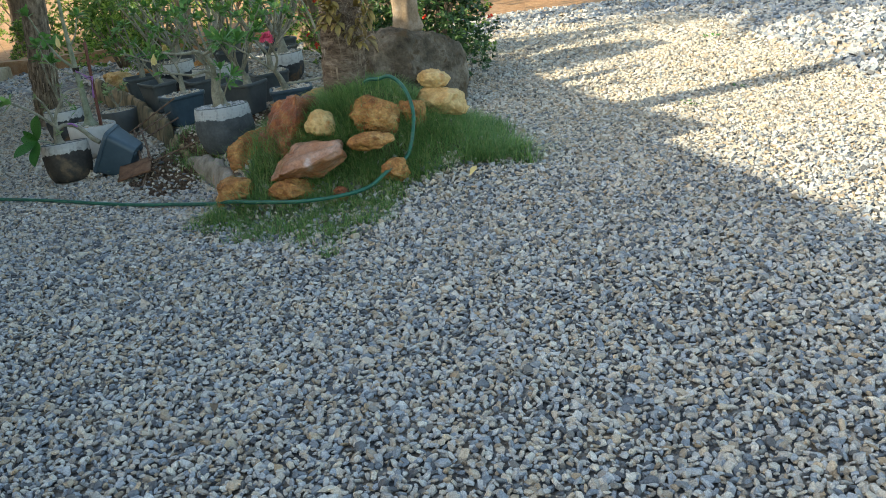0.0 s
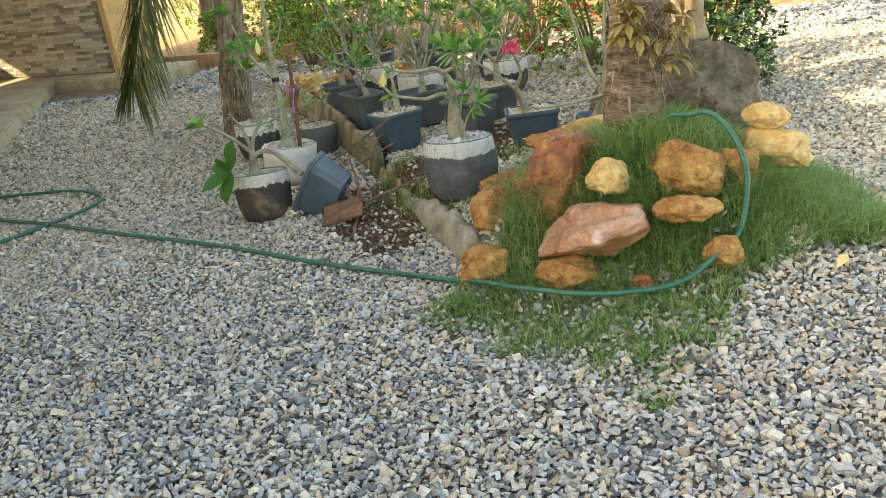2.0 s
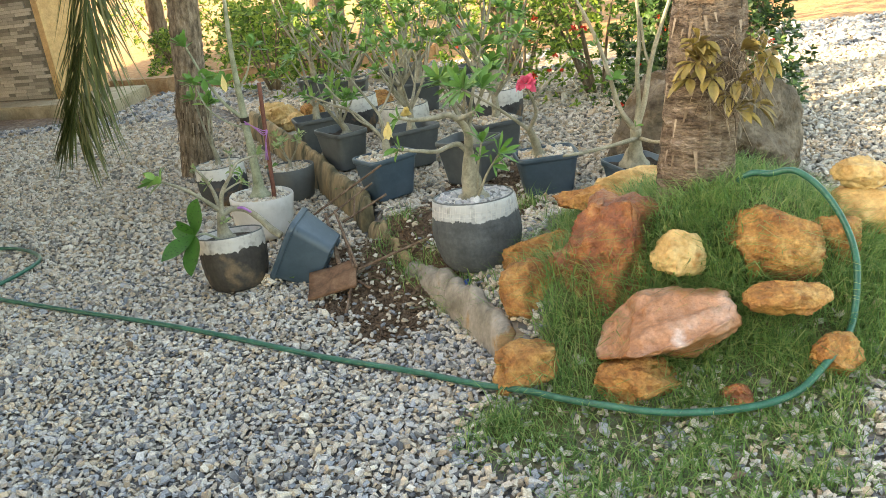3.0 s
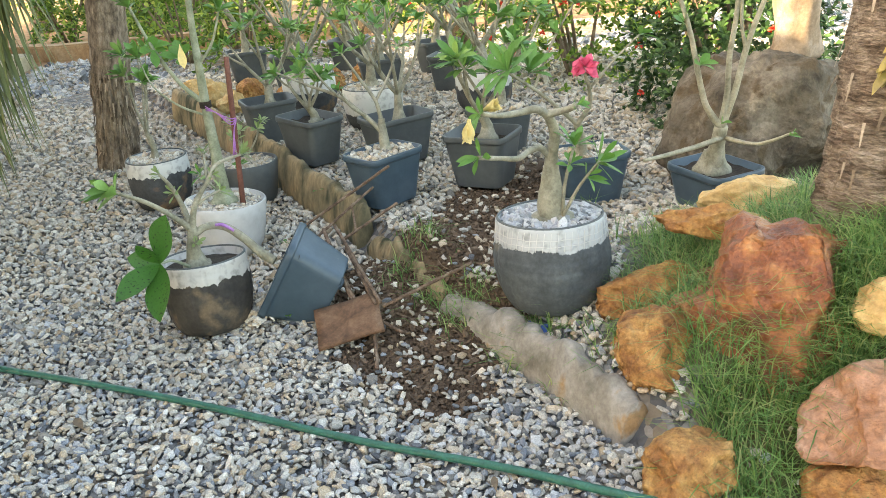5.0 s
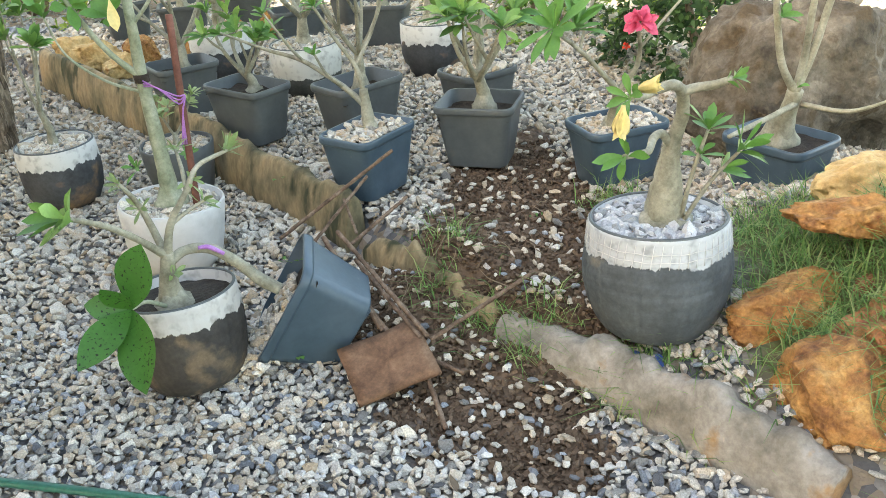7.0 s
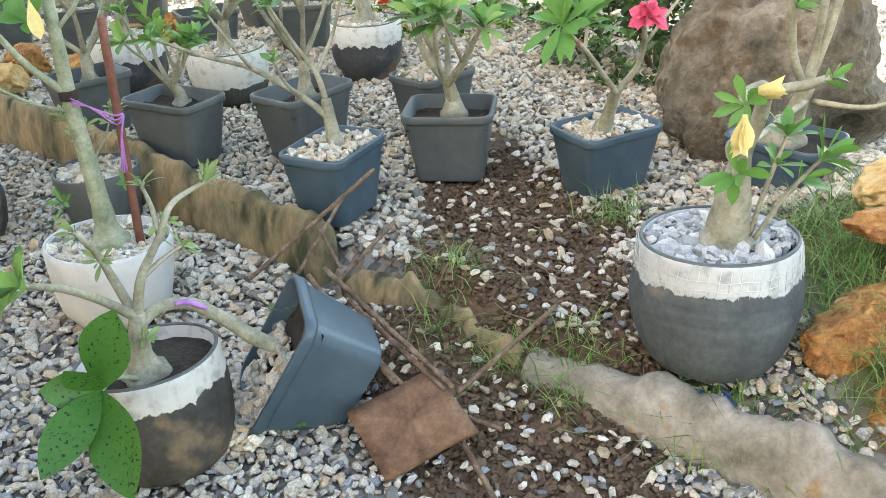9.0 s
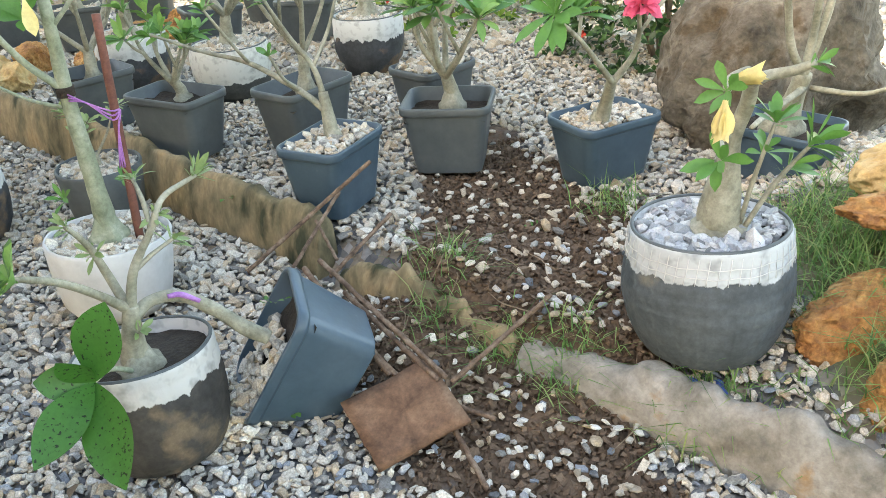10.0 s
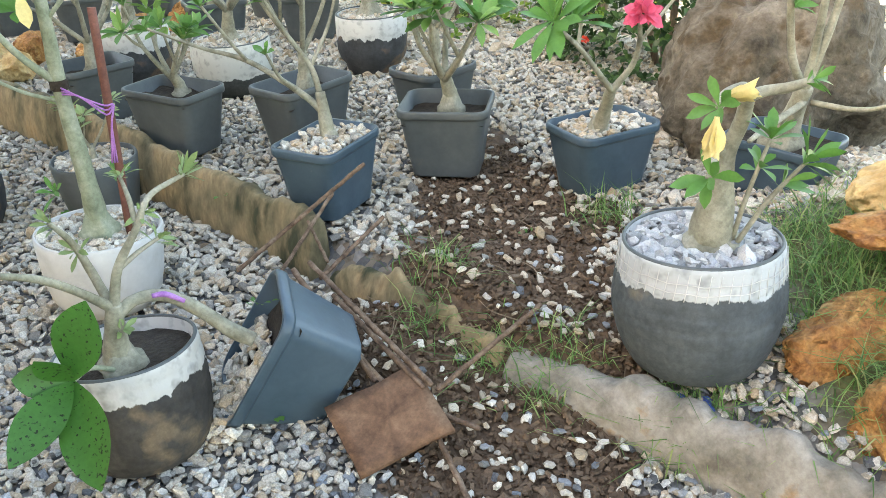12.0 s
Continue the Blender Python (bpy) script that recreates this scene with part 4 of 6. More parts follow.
rock("rock", (-0.86, 6.35, 0.44), (0.20, 0.11, 0.10), 26, M_PALEROCK, "pale ochre rock beside the planter", 12, 0, 0, 5, RG)
rock("rock", (-1.30, 5.98, 0.25), (0.19, 0.13, 0.12), 27, M_ORANGE, "pitted ochre rock beside the tyre pot", 5, 0, 0, 5, RG)
rock("rock", (-1.12, 5.93, 0.30), (0.07, 0.06, 0.06), 28, M_REDROCK, "small brown rock in the grass", 5, 0, 0, 5, RG)
rock("rock", (-1.42, 5.98, 0.12), (0.05, 0.04, 0.06), 29, M_REDROCK, "broken reddish stone against the pot", 45, 20, 0, 8, RG)
rock("boulder", (-0.36, 7.60, 0.27), (0.56, 0.44, 0.57), 31, M_BOULDER, "large grey-brown weathered boulder", 15, 0, 4, 6, "", "boulder", 0.13, 5)
for k, (rx_, ry_, s_) in enumerate(((-4.22, 10.65, 0.17), (-4.0, 10.25, 0.20), (-3.78, 9.95, 0.15), (-3.72, 10.35, 0.17), (-3.35, 10.1, 0.15), (-3.1, 10.55, 0.18), (-2.8, 10.9, 0.16))):
    rock("rock", (rx_, ry_, 0.20), (s_, s_ * 0.75, s_ * 0.72), 40 + k, M_PALEROCK if k < 3 else M_ORANGE, "ochre edging rock beside the curb and pots", 40 * k, 10, 15, 8, "rocks along the back curb")


# ---- statue on the boulder ----
def statue():
    bm = lathe([(0.10, 0), (0.115, 0.03), (0.10, 0.08), (0.085, 0.16), (0.09, 0.26), (0.10, 0.36), (0.075, 0.44), (0.045, 0.48), (0.055, 0.53), (0.05, 0.58), (0.02, 0.62)], 36, 0.35, 4)
    for v in bm.verts:
        v.co.x *= 1.25
        v.co += Vector((0.012, 0, 0)) * noise.noise(v.co * 20)
    ob = part("garden_statue", bm, M_STATUE)
    ob.matrix_world = pose(-0.28, 7.56, 0.70, 0, 0, 20)
    tagged(ob, "weathered beige stone figure standing on the boulder", "statue")


statue()


# ---- pots and planters ----
def fill_stones(parent, r, z, rect=None, seed=0, material=None, count=None):
    """Loose stones heaped inside a pot, as one part."""
    rg = np.random.default_rng(seed)
    if rect:
        n = count or int(rect[0] * rect[1] * 3400)
        P = np.stack([rg.uniform(-rect[0] / 2, rect[0] / 2, n), rg.uniform(-rect[1] / 2, rect[1] / 2, n)], 1)
    else:
        n = count or int(math.pi * r * r * 5200)
        a, q = rg.uniform(0, 2 * np.pi, n), r * np.sqrt(rg.random(n))
        P = np.stack([q * np.cos(a), q * np.sin(a)], 1)
    pts = np.column_stack([P, np.full(n, z) + rg.uniform(0, 0.012, n)])
    ob = stones("gravel_fill", pts, 0.029, material or M_STONE_W, "pale crushed stone covering the pot soil", seed + 50)
    ob.parent = parent
    for key in ("category", "kind"):
        if key in ob:
            del ob[key]
    return ob


def round_pot(name, x, y, z, prof, material, label, tilt=(0, 0), fill="soil", seed=0, band=None, group="tyre pots", turn=0, tread=False):
    t = thing(name, pose(x, y, z, tilt[0], tilt[1], turn), label, "plant pot", group)
    h = prof[-1][1]
    rin = prof[-1][0] - 0.012
    outer = list(prof) + [(prof[-1][0] - 0.004, h + 0.006), (rin, h + 0.002), (rin - 0.004, h - 0.05), (0.0, h - 0.055)]
    if tread:
        fine = [tuple(q) for q in glide(outer[:len(prof)], 6)]
        bm = lathe(fine + outer[len(prof):], 160, 0.03, seed)
        rows = len(fine)
        for k, v in enumerate(list(bm.verts)[:rows * 160]):
            row, col = divmod(k, 160)
            dent = (0.0028 if col % 8 == 0 else 0.0) + (0.0028 if row % 5 == 2 else 0.0)
            if 6 < row < rows - 2 and dent:
                v.co.x *= 1 - dent / max(math.hypot(v.co.x, v.co.y), 0.05)
                v.co.y *= 1 - dent / max(math.hypot(v.co.x, v.co.y), 0.05)
        body = part("body", bm, material, t)
    else:
        body = part("body", lathe(outer, 56, 0.03, seed), material, t)
    lip = lathe([(rin + 0.002, h - 0.002), (prof[-1][0] - 0.003, h - 0.002), (prof[-1][0] - 0.002, h + 0.005), (prof[-1][0] - 0.005, h + 0.009), (rin + 0.001, h + 0.008)], 56, 0.03, seed, True)
    part("rim", lip, M_WHITE if material is M_WHITE else M_PLASTIC, body, "" if material is M_WHITE else "dark rubber rim")
    zf = h - 0.03
    bm = lathe([(rin - 0.003, zf - 0.03), (rin - 0.004, zf), (rin * 0.6, zf + 0.008), (rin * 0.2, zf + 0.012)], 32, 0.02, seed)
    for v in bm.verts:
        v.co.z += 0.008 * noise.noise(v.co * 25 + Vector((seed, 0, 0)))
    part("soil", bm, M_POTSOIL, t, "dark potting soil")
    if fill == "gravel":
        fill_stones(t, rin - 0.016, zf + 0.012, None, seed, M_STONE_GREY if tread else None)
    return t


TYRE = [(0.135, 0.0), (0.165, 0.02), (0.195, 0.08), (0.211, 0.15), (0.213, 0.20), (0.207, 0.25), (0.201, 0.29), (0.196, 0.34)]
TYRE_LOW = [(0.118, 0.0), (0.142, 0.015), (0.168, 0.07), (0.180, 0.14), (0.183, 0.20), (0.181, 0.25), (0.178, 0.30)]
TYRE_HIGH = [(0.14, 0.0), (0.155, 0.03), (0.16, 0.06), (0.185, 0.09), (0.20, 0.14), (0.202, 0.24), (0.20, 0.33)]
BOWL = [(0.15, 0.0), (0.185, 0.04), (0.205, 0.10), (0.205, 0.13), (0.212, 0.15), (0.214, 0.22), (0.206, 0.29)]
WHITEPOT = [(0.11, 0.0), (0.145, 0.012), (0.178, 0.06), (0.190, 0.12), (0.197, 0.20), (0.203, 0.272)]

pot_main = round_pot("tyre_pot", -1.622, 6.165, 0.155, TYRE, M_TYRE, "dark tyre pot with a white-painted mesh band, filled with stone", (-4, 0), "gravel", 1, tread=True)
pot_leafy = round_pot("tyre_pot", -3.015, 6.465, 0.0, TYRE_LOW, M_TYRE_B, "mud-stained tyre pot with a rough white band", (-7, -2), "soil", 2, tread=True)
pot_white = round_pot("painted_pot", -3.162, 7.30, 0.0, WHITEPOT, M_WHITE, "whitewashed flared pot standing on gravel", (-2, 4), "gravel", 3, group="")
pot_small = round_pot("tyre_pot", -3.77, 8.14, 0.0, TYRE_LOW, M_TYRE_C, "black tyre pot with a peeling white band at the palm", (0, 0), "gravel", 4)
pot_dark = round_pot("plastic_pot", -3.22, 8.12, 0.0, [(0.13, 0), (0.14, 0.02), (0.16, 0.12), (0.175, 0.235)], M_PLASTIC, "low dark grey plastic pot filled with stone", (0, 0), "gravel", 5, group="")
pot_g = round_pot("tyre_pot", -1.78, 9.34, 0.11, TYRE_HIGH, M_TYRE_C, "tall tyre pot with a white band and muddy foot", (0, 0), "gravel", 6)
pot_h = round_pot("tyre_pot", -2.57, 9.25, 0.11, BOWL, M_TYRE_H, "bowl-shaped pot, whitewashed above and grey below", (0, 0), "gravel", 7)
pot_j = round_pot("tyre_pot", -3.08, 9.62, 0.12, TYRE_HIGH, M_TYRE_C, "tyre pot with a white band beside ochre rocks", (0, 0), "gravel", 8)


def rrect(w, d, r, n=5):
    pts = []
    for cx, cy, a0 in ((w / 2 - r, d / 2 - r, 0), (-w / 2 + r, d / 2 - r, 90), (-w / 2 + r, -d / 2 + r, 180), (w / 2 - r, -d / 2 + r, 270)):
        for k in range(n + 1):
            a = radians(a0 + 90 * k / n)
            pts.append((cx + r * math.cos(a), cy + r * math.sin(a)))
    return pts


def loft(sections, ring=False):
    """sections: (width, depth, corner radius, z), closed at both ends."""
    bm = bmesh.new()
    rings = [[bm.verts.new((x, y, z)) for x, y in rrect(w, d, r)] for w, d, r, z in sections]
    n = len(rings[0])
    for a, b in zip(rings, rings[1:] + rings[:1] if ring else rings[1:]):
        for k in range(n):
            bm.faces.new((a[k], a[(k + 1) % n], b[(k + 1) % n], b[k]))
    if not ring:
        bm.faces.new(rings[0][::-1])
        bm.faces.new(rings[-1])
    bmesh.ops.recalc_face_normals(bm, faces=bm.faces)
    return bm


def planter(m, w, d, h, label, fill="soil", material=None, seed=0, level=0.06):
    t = thing("planter", m, label, "planter", "plastic planters")
    material = material or M_PLASTIC
    k = 0.74
    sec = []
    for z in (0.0, 0.003, 0.008, 0.02, h * 0.25, h * 0.5, h * 0.75, h - 0.045, h - 0.034, h - 0.03):
        s = k - 0.02 * (z < 0.002) + (0.942 - k) * z / (h - 0.03)
        sec.append((w * s, d * s, 0.045, z))
    inner = [(w * 0.945, d * 0.945, 0.045, h - 0.004), (w * 0.91, d * 0.91, 0.04, h - 0.004), (w * 0.865, d * 0.865, 0.035, h - 0.085)]
    body = part("body", loft(sec + inner), material, t, smooth=True)
    rim = loft([(w * 0.945, d * 0.945, 0.045, h - 0.032), (w * 0.985, d * 0.985, 0.05, h - 0.032), (w, d, 0.052, h - 0.024), (w, d, 0.052, h - 0.006), (w * 0.985, d * 0.985, 0.05, h), (w * 0.925, d * 0.925, 0.042, h), (w * 0.91, d * 0.91, 0.04, h - 0.008), (w * 0.91, d * 0.91, 0.04, h - 0.03)], True)
    part("rim", rim, material, body)
    for sx in (-1, 1):
        for sy in (-1, 1):
            part("foot", box_bm(sx * w * 0.24 - 0.02, sx * w * 0.24 + 0.02, sy * d * 0.22 - 0.02, sy * d * 0.22 + 0.02, -0.012, 0.004, 0.004), material, body)
    if fill != "none":
        bm = bmesh.new()
        z = h - level
        bmesh.ops.create_grid(bm, x_segments=14, y_segments=12, size=0.5, matrix=Matrix.Diagonal((w * 0.885, d * 0.885, 1, 1)))
        for v in bm.verts:
            v.co.z = z + 0.014 * noise.noise(v.co * 18 + Vector((seed, seed, 0)))
        part("soil", bm, M_POTSOIL if fill == "soil" else M_SOIL, t, "dark potting soil")
        if fill == "gravel":
            fill_stones(t, 0, z + 0.008, (w * 0.80, d * 0.78), seed)
    return t


def stand(x, y, turn, tx=0.0, ty=0.0, z=None):
    return pose(x, y, (land1(x, y) + 0.012) if z is None else z, tx, ty, turn)


pl_a = planter(stand(-2.345, 7.475, 46, z=0.155), 0.36, 0.27, 0.27, "blue-grey plastic planter topped with pale stone", "gravel", M_PLASTIC_B, 11, 0.03)
pl_b = planter(stand(-1.83, 7.68, -26, z=0.15), 0.36, 0.31, 0.28, "dark grey plastic planter with bare brown soil", "soil", None, 12, 0.06)
pl_c = planter(stand(-2.87, 8.36, -47, z=0.15), 0.41, 0.27, 0.28, "dark grey plastic planter holding dark soil", "soil", None, 13, 0.05)
pl_d = planter(stand(-1.33, 7.32, 12, z=0.13), 0.37, 0.28, 0.26, "dark blue-grey plastic planter topped with stone", "gravel", M_PLASTIC_B, 14, 0.03)
pl_e = planter(stand(-2.33, 8.22, 35, z=0.15), 0.41, 0.28, 0.28, "dark grey plastic planter with a thick adenium", "soil", None, 15, 0.07)
pl_f = planter(stand(-1.72, 8.27, 29, z=0.14), 0.35, 0.28, 0.27, "dark grey plastic planter heaped with stone", "gravel", None, 16, 0.02)
pl_i = planter(stand(-3.26, 9.0, 27, z=0.14), 0.36, 0.30, 0.28, "dark grey plastic planter beside the mossy curb", "soil", None, 17, 0.06)
pl_k = planter(stand(-0.82, 6.94, -64, z=0.15), 0.36, 0.29, 0.24, "blue-grey plastic planter with black soil by the boulder", "soil", M_PLASTIC_B, 18, 0.03)
pl_x = [planter(stand(x, y, a, z=0.14), 0.38, 0.29, 0.28, "dark grey plastic planter at the back of the bed", f, None, 20 + k, 0.05)
        for k, (x, y, a, f) in enumerate(((-3.95, 11.3, 20, "gravel"), (-3.0, 11.5, -15, "soil"), (-2.15, 11.0, 30, "soil"), (-2.6, 10.3, 12, "soil"), (-3.45, 10.9, 5, "gravel"), (-2.0, 10.2, -20, "gravel")))]

# the planter lying on its side
ax_z = Vector((-0.85, -0.02, 0.52)).normalized()
ax_x = (Vector((0.53, -0.10, 0.84)) - ax_z * Vector((0.53, -0.10, 0.84)).dot(ax_z)).normalized()
ax_y = ax_z.cross(ax_x)
tip_m = Matrix((ax_x, ax_y, ax_z)).transposed().to_4x4()
tip_m.translation = (-2.512, 6.535, 0.085)
pl_tip = planter(tip_m, 0.38, 0.28, 0.25, "blue-grey plastic planter tipped on its side, spilling soil and stone", "soil", M_PLASTIC_B, 30, 0.05)


def spilled_stone():
    """Stone and earth that slid to the low side of the tipped planter's mouth."""
    rg = np.random.default_rng(44)
    n = 190
    u, v = rg.uniform(-0.17, 0.03, n), rg.uniform(-0.12, 0.12, n)
    w = 0.205 + 0.10 * np.clip(0.02 - u, 0, 0.2) + rg.uniform(0, 0.012, n)
    ob = stones("gravel_fill", np.stack([u, v, w], 1), 0.029, M_STONE_W, "pale crushed stone spilling from the planter's mouth", 91)
    ob.parent = pl_tip
    for key in ("category", "kind"):
        if key in ob:
            del ob[key]
    xs = rg.uniform(-2.98, -2.76, 260)
    ys = rg.uniform(6.40, 6.72, 260)
    hs = 0.07 * np.exp(-((xs + 2.80) / 0.08) ** 2 - ((ys - 6.56) / 0.13) ** 2)
    stones("spilled_gravel", np.stack([xs, ys, hs + rg.uniform(0, 0.012, 260)], 1), 0.029, M_STONE_W, "pale crushed stone heaped below the tipped planter", 92)


spilled_stone()


def wire_mesh(pot):
    """Painted wire netting pressed round the tyre pot's upper band."""
    bm = bmesh.new()
    def at(a, z):
        r = np.interp(z, [q[1] for q in TYRE], [q[0] for q in TYRE]) + 0.0015
        return Vector((r * math.cos(a), r * math.sin(a), z))
    for z in (0.284, 0.306):
        tube(bm, [at(2 * math.pi * k / 48, z + 0.002 * math.sin(k * 1.9)) for k in range(49)], [0.0012] * 49, 4, 1)
    for k in range(52):
        a = 2 * math.pi * k / 52
        tube(bm, [at(a, 0.266), at(a + 0.02, 0.295), at(a + 0.045, 0.332)], [0.0011] * 3, 4, 2)
    part("wire_mesh", bm, M_WHITE, pot, "white-painted wire netting")


wire_mesh(pot_main)


# ---- plants ----
def plant(name, label, base, branches, leaves, bark, leafm, seed, foot=None, category="potted plant", single=False):
    """branches: lists of (x, y, z, r); leaves: (x, y, z, dx, dy, dz, count, length, width)."""
    rng = random.Random(seed)
    t = thing(name, pose(*base), label, category, "adenium plants")
    o = Vector(base)
    limbs = []
    for k, br in enumerate(branches):
        bm = bmesh.new()
        slim = 0.9 if k == 0 else 0.74
        tube(bm, [Vector(p[:3]) - o for p in br], [p[3] * slim for p in br], 12 if br[0][3] > 0.015 else 8, 6, 0.12)
        limbs.append((Vector(br[-1][:3]), part("trunk" if k == 0 else "branch", bm, bark, t)))
    if foot:
        bm = lathe([(foot[0] * 1.05, -0.02), (foot[0], 0.02), (foot[0] * 0.8, foot[1] * 0.4), (foot[0] * 0.6, foot[1] * 0.8), (foot[0] * 0.5, foot[1])], 20, 0.35, seed)
        part("caudex", bm, bark, t, "swollen trunk base")
    for (x, y, z, dx, dy, dz, count, ln, wd) in leaves:
        near = min(limbs, key=lambda q: (q[0] - Vector((x, y, z))).length)[1]
        if single:
            w0 = Vector((dx, dy, dz)).normalized()
            u, a0 = w0.orthogonal().normalized(), rng.uniform(0, 6)
            for k in range(count):
                bm = bmesh.new()
                a, s = a0 + k * 2.4, 0.9 * (0.35 + 0.65 * rng.random())
                way = w0 * (1.1 - s) + (u * math.cos(a) + w0.cross(u) * math.sin(a)) * s
                leaf(bm, Vector((x, y, z)) - o - w0 * (0.02 * rng.random()), way, ln * rng.uniform(0.6, 1.1), wd * rng.uniform(0.75, 1.15), rng.uniform(0, 0.35), rng.uniform(0.1, 0.45), up=w0)
                part("leaf", bm, leafm, near)
        else:
            bm = bmesh.new()
            rosette(bm, Vector((x, y, z)) - o, (dx, dy, dz), rng, count, ln, wd)
            part("leaf_tuft", bm, leafm, near)
    return t


def flower(parent_base, t, c, r, material, seed, count=26, name="blossom", single=False):
    rng = random.Random(seed)
    whole = bmesh.new()
    core = None
    for k in range(count):
        bm = bmesh.new() if single else whole
        a, b = rng.uniform(0, 2 * math.pi), rng.uniform(-0.5, 1.3)
        w = Vector((math.cos(a) * math.cos(b), math.sin(a) * math.cos(b), math.sin(b)))
        leaf(bm, Vector(c) - Vector(parent_base) + w * r * 0.15, w, r * rng.uniform(0.7, 1.1), r * rng.uniform(0.55, 0.85), rng.uniform(-0.1, 0.5), rng.uniform(0.2, 0.8), up=(rng.uniform(-1, 1), rng.uniform(-1, 1), 0.6), n=4, tipw=1.3)
        if single:
            ob = part(name if core is None else "petal", bm, material, core or t)
            core = core or ob
    if single:
        whole.free()
        return core
    return part(name, whole, material, t, "ruffled petals")


def bud(parent_base, t, c, way, length, width, seed):
    """A half-closed flower: petals folded round one axis."""
    rng = random.Random(seed)
    d = Vector(way).normalized()
    x = d.orthogonal().normalized()
    core = None
    for k in range(9):
        bm = bmesh.new()
        a = k * 2.4
        o = x * math.cos(a) + d.cross(x) * math.sin(a)
        leaf(bm, Vector(c) - Vector(parent_base) + o * width * 0.12, d + o * rng.uniform(0.10, 0.34), length * rng.uniform(0.8, 1.05), width, 0.0, rng.uniform(0.5, 0.9), up=-o, n=5, tipw=1.4)
        ob = part("yellow_bud" if core is None else "petal", bm, M_YELLOW, core or t)
        core = core or ob


# in the white-banded tyre pot
b = (-1.617, 6.16, 0.49)
p_main = plant("adenium", "adenium with fat grey trunk and yellow buds in a tyre pot", b,
               [[(-1.617, 6.16, 0.47, 0.062), (-1.618, 6.158, 0.53, 0.058), (-1.619, 6.152, 0.59, 0.050), (-1.618, 6.148, 0.66, 0.036), (-1.612, 6.143, 0.73, 0.024), (-1.603, 6.12, 0.81, 0.020), (-1.62, 6.085, 0.87, 0.018), (-1.637, 6.058, 0.90, 0.017)],
                [(-1.612, 6.146, 0.715, 0.018), (-1.650, 6.13, 0.762, 0.016), (-1.69, 6.09, 0.768, 0.015), (-1.735, 6.01, 0.768, 0.013), (-1.80, 5.92, 0.80, 0.011), (-1.864, 5.835, 0.832, 0.009)],
                [(-1.634, 6.06, 0.895, 0.019), (-1.67, 6.035, 0.922, 0.018), (-1.72, 6.02, 0.918, 0.016), (-1.79, 5.93, 0.935, 0.012), (-1.85, 5.85, 0.965, 0.009)],
                [(-1.634, 6.06, 0.892, 0.018), (-1.60, 6.05, 0.903, 0.016), (-1.57, 6.02, 0.915, 0.015), (-1.543, 5.987, 0.936, 0.011)],
                [(-1.585, 6.12, 0.52, 0.009), (-1.575, 6.10, 0.64, 0.008), (-1.542, 6.09, 0.775, 0.006)],
                [(-1.585, 6.10, 0.52, 0.009), (-1.53, 6.08, 0.63, 0.008), (-1.462, 6.055, 0.725, 0.006)]],
               [(-1.866, 5.832, 0.835, -0.4, -0.3, 0.2, 7, 0.075, 0.022), (-1.855, 5.845, 0.965, -0.5, -0.3, 0.3, 8, 0.065, 0.020), (-1.541, 5.985, 0.938, 0.6, -0.2, 0.3, 8, 0.055, 0.018),
                (-1.540, 6.09, 0.78, 0.1, 0, 1, 12, 0.095, 0.025), (-1.555, 6.095, 0.71, 0.2, -0.3, 0.8, 7, 0.09, 0.023), (-1.460, 6.054, 0.728, 0.6, -0.1, 0.5, 12, 0.10, 0.024), (-1.50, 6.07, 0.67, 0.6, -0.3, 0.4, 6, 0.09, 0.022)],
               M_BARK_A, M_LEAF, 2, (0.066, 0.06), single=True)
bud(b, p_main, (-1.885, 5.80, 0.965), (-0.15, -0.2, -1), 0.075, 0.04, 3)
bud(b, p_main, (-1.84, 5.86, 0.975), (0.5, -0.5, 0.25), 0.075, 0.03, 4)

# the pink one
b = (-1.37, 7.28, 0.36)
p_pink = plant("adenium", "adenium with a pink double flower in a stone-topped planter", b,
               [[(-1.37, 7.28, 0.36, 0.034), (-1.37, 7.24, 0.44, 0.029), (-1.385, 7.18, 0.52, 0.024), (-1.40, 7.13, 0.58, 0.020)],
                [(-1.40, 7.13, 0.57, 0.018), (-1.35, 7.09, 0.66, 0.014), (-1.355, 7.04, 0.75, 0.012), (-1.38, 7.0, 0.83, 0.009)],
                [(-1.40, 7.13, 0.57, 0.016), (-1.50, 7.06, 0.68, 0.012), (-1.60, 6.98, 0.78, 0.010), (-1.72, 6.90, 0.88, 0.008)],
                [(-1.60, 6.98, 0.78, 0.009), (-1.55, 7.05, 0.88, 0.008), (-1.48, 7.1, 1.0, 0.006), (-1.40, 7.1, 1.12, 0.005)],
                [(-1.355, 7.04, 0.75, 0.008), (-1.25, 7.05, 0.86, 0.007), (-1.12, 7.08, 0.97, 0.005)]],
               [(-1.72, 6.90, 0.89, -0.4, -0.3, 0.7, 15, 0.15, 0.042), (-1.62, 6.97, 0.87, 0.2, -0.2, 0.8, 12, 0.15, 0.042), (-1.40, 7.1, 1.12, 0.2, 0, 1, 10, 0.12, 0.036), (-1.12, 7.08, 0.97, 0.6, 0, 0.6, 9, 0.10, 0.03), (-1.48, 7.1, 1.0, -0.4, 0, 0.6, 6, 0.11, 0.03)],
               M_BARK_A, M_LEAF, 5, (0.05, 0.06), single=True)
flower(b, p_pink, (-1.38, 6.985, 0.855), 0.055, M_PINK, 6, 48, "pink_flower", True)

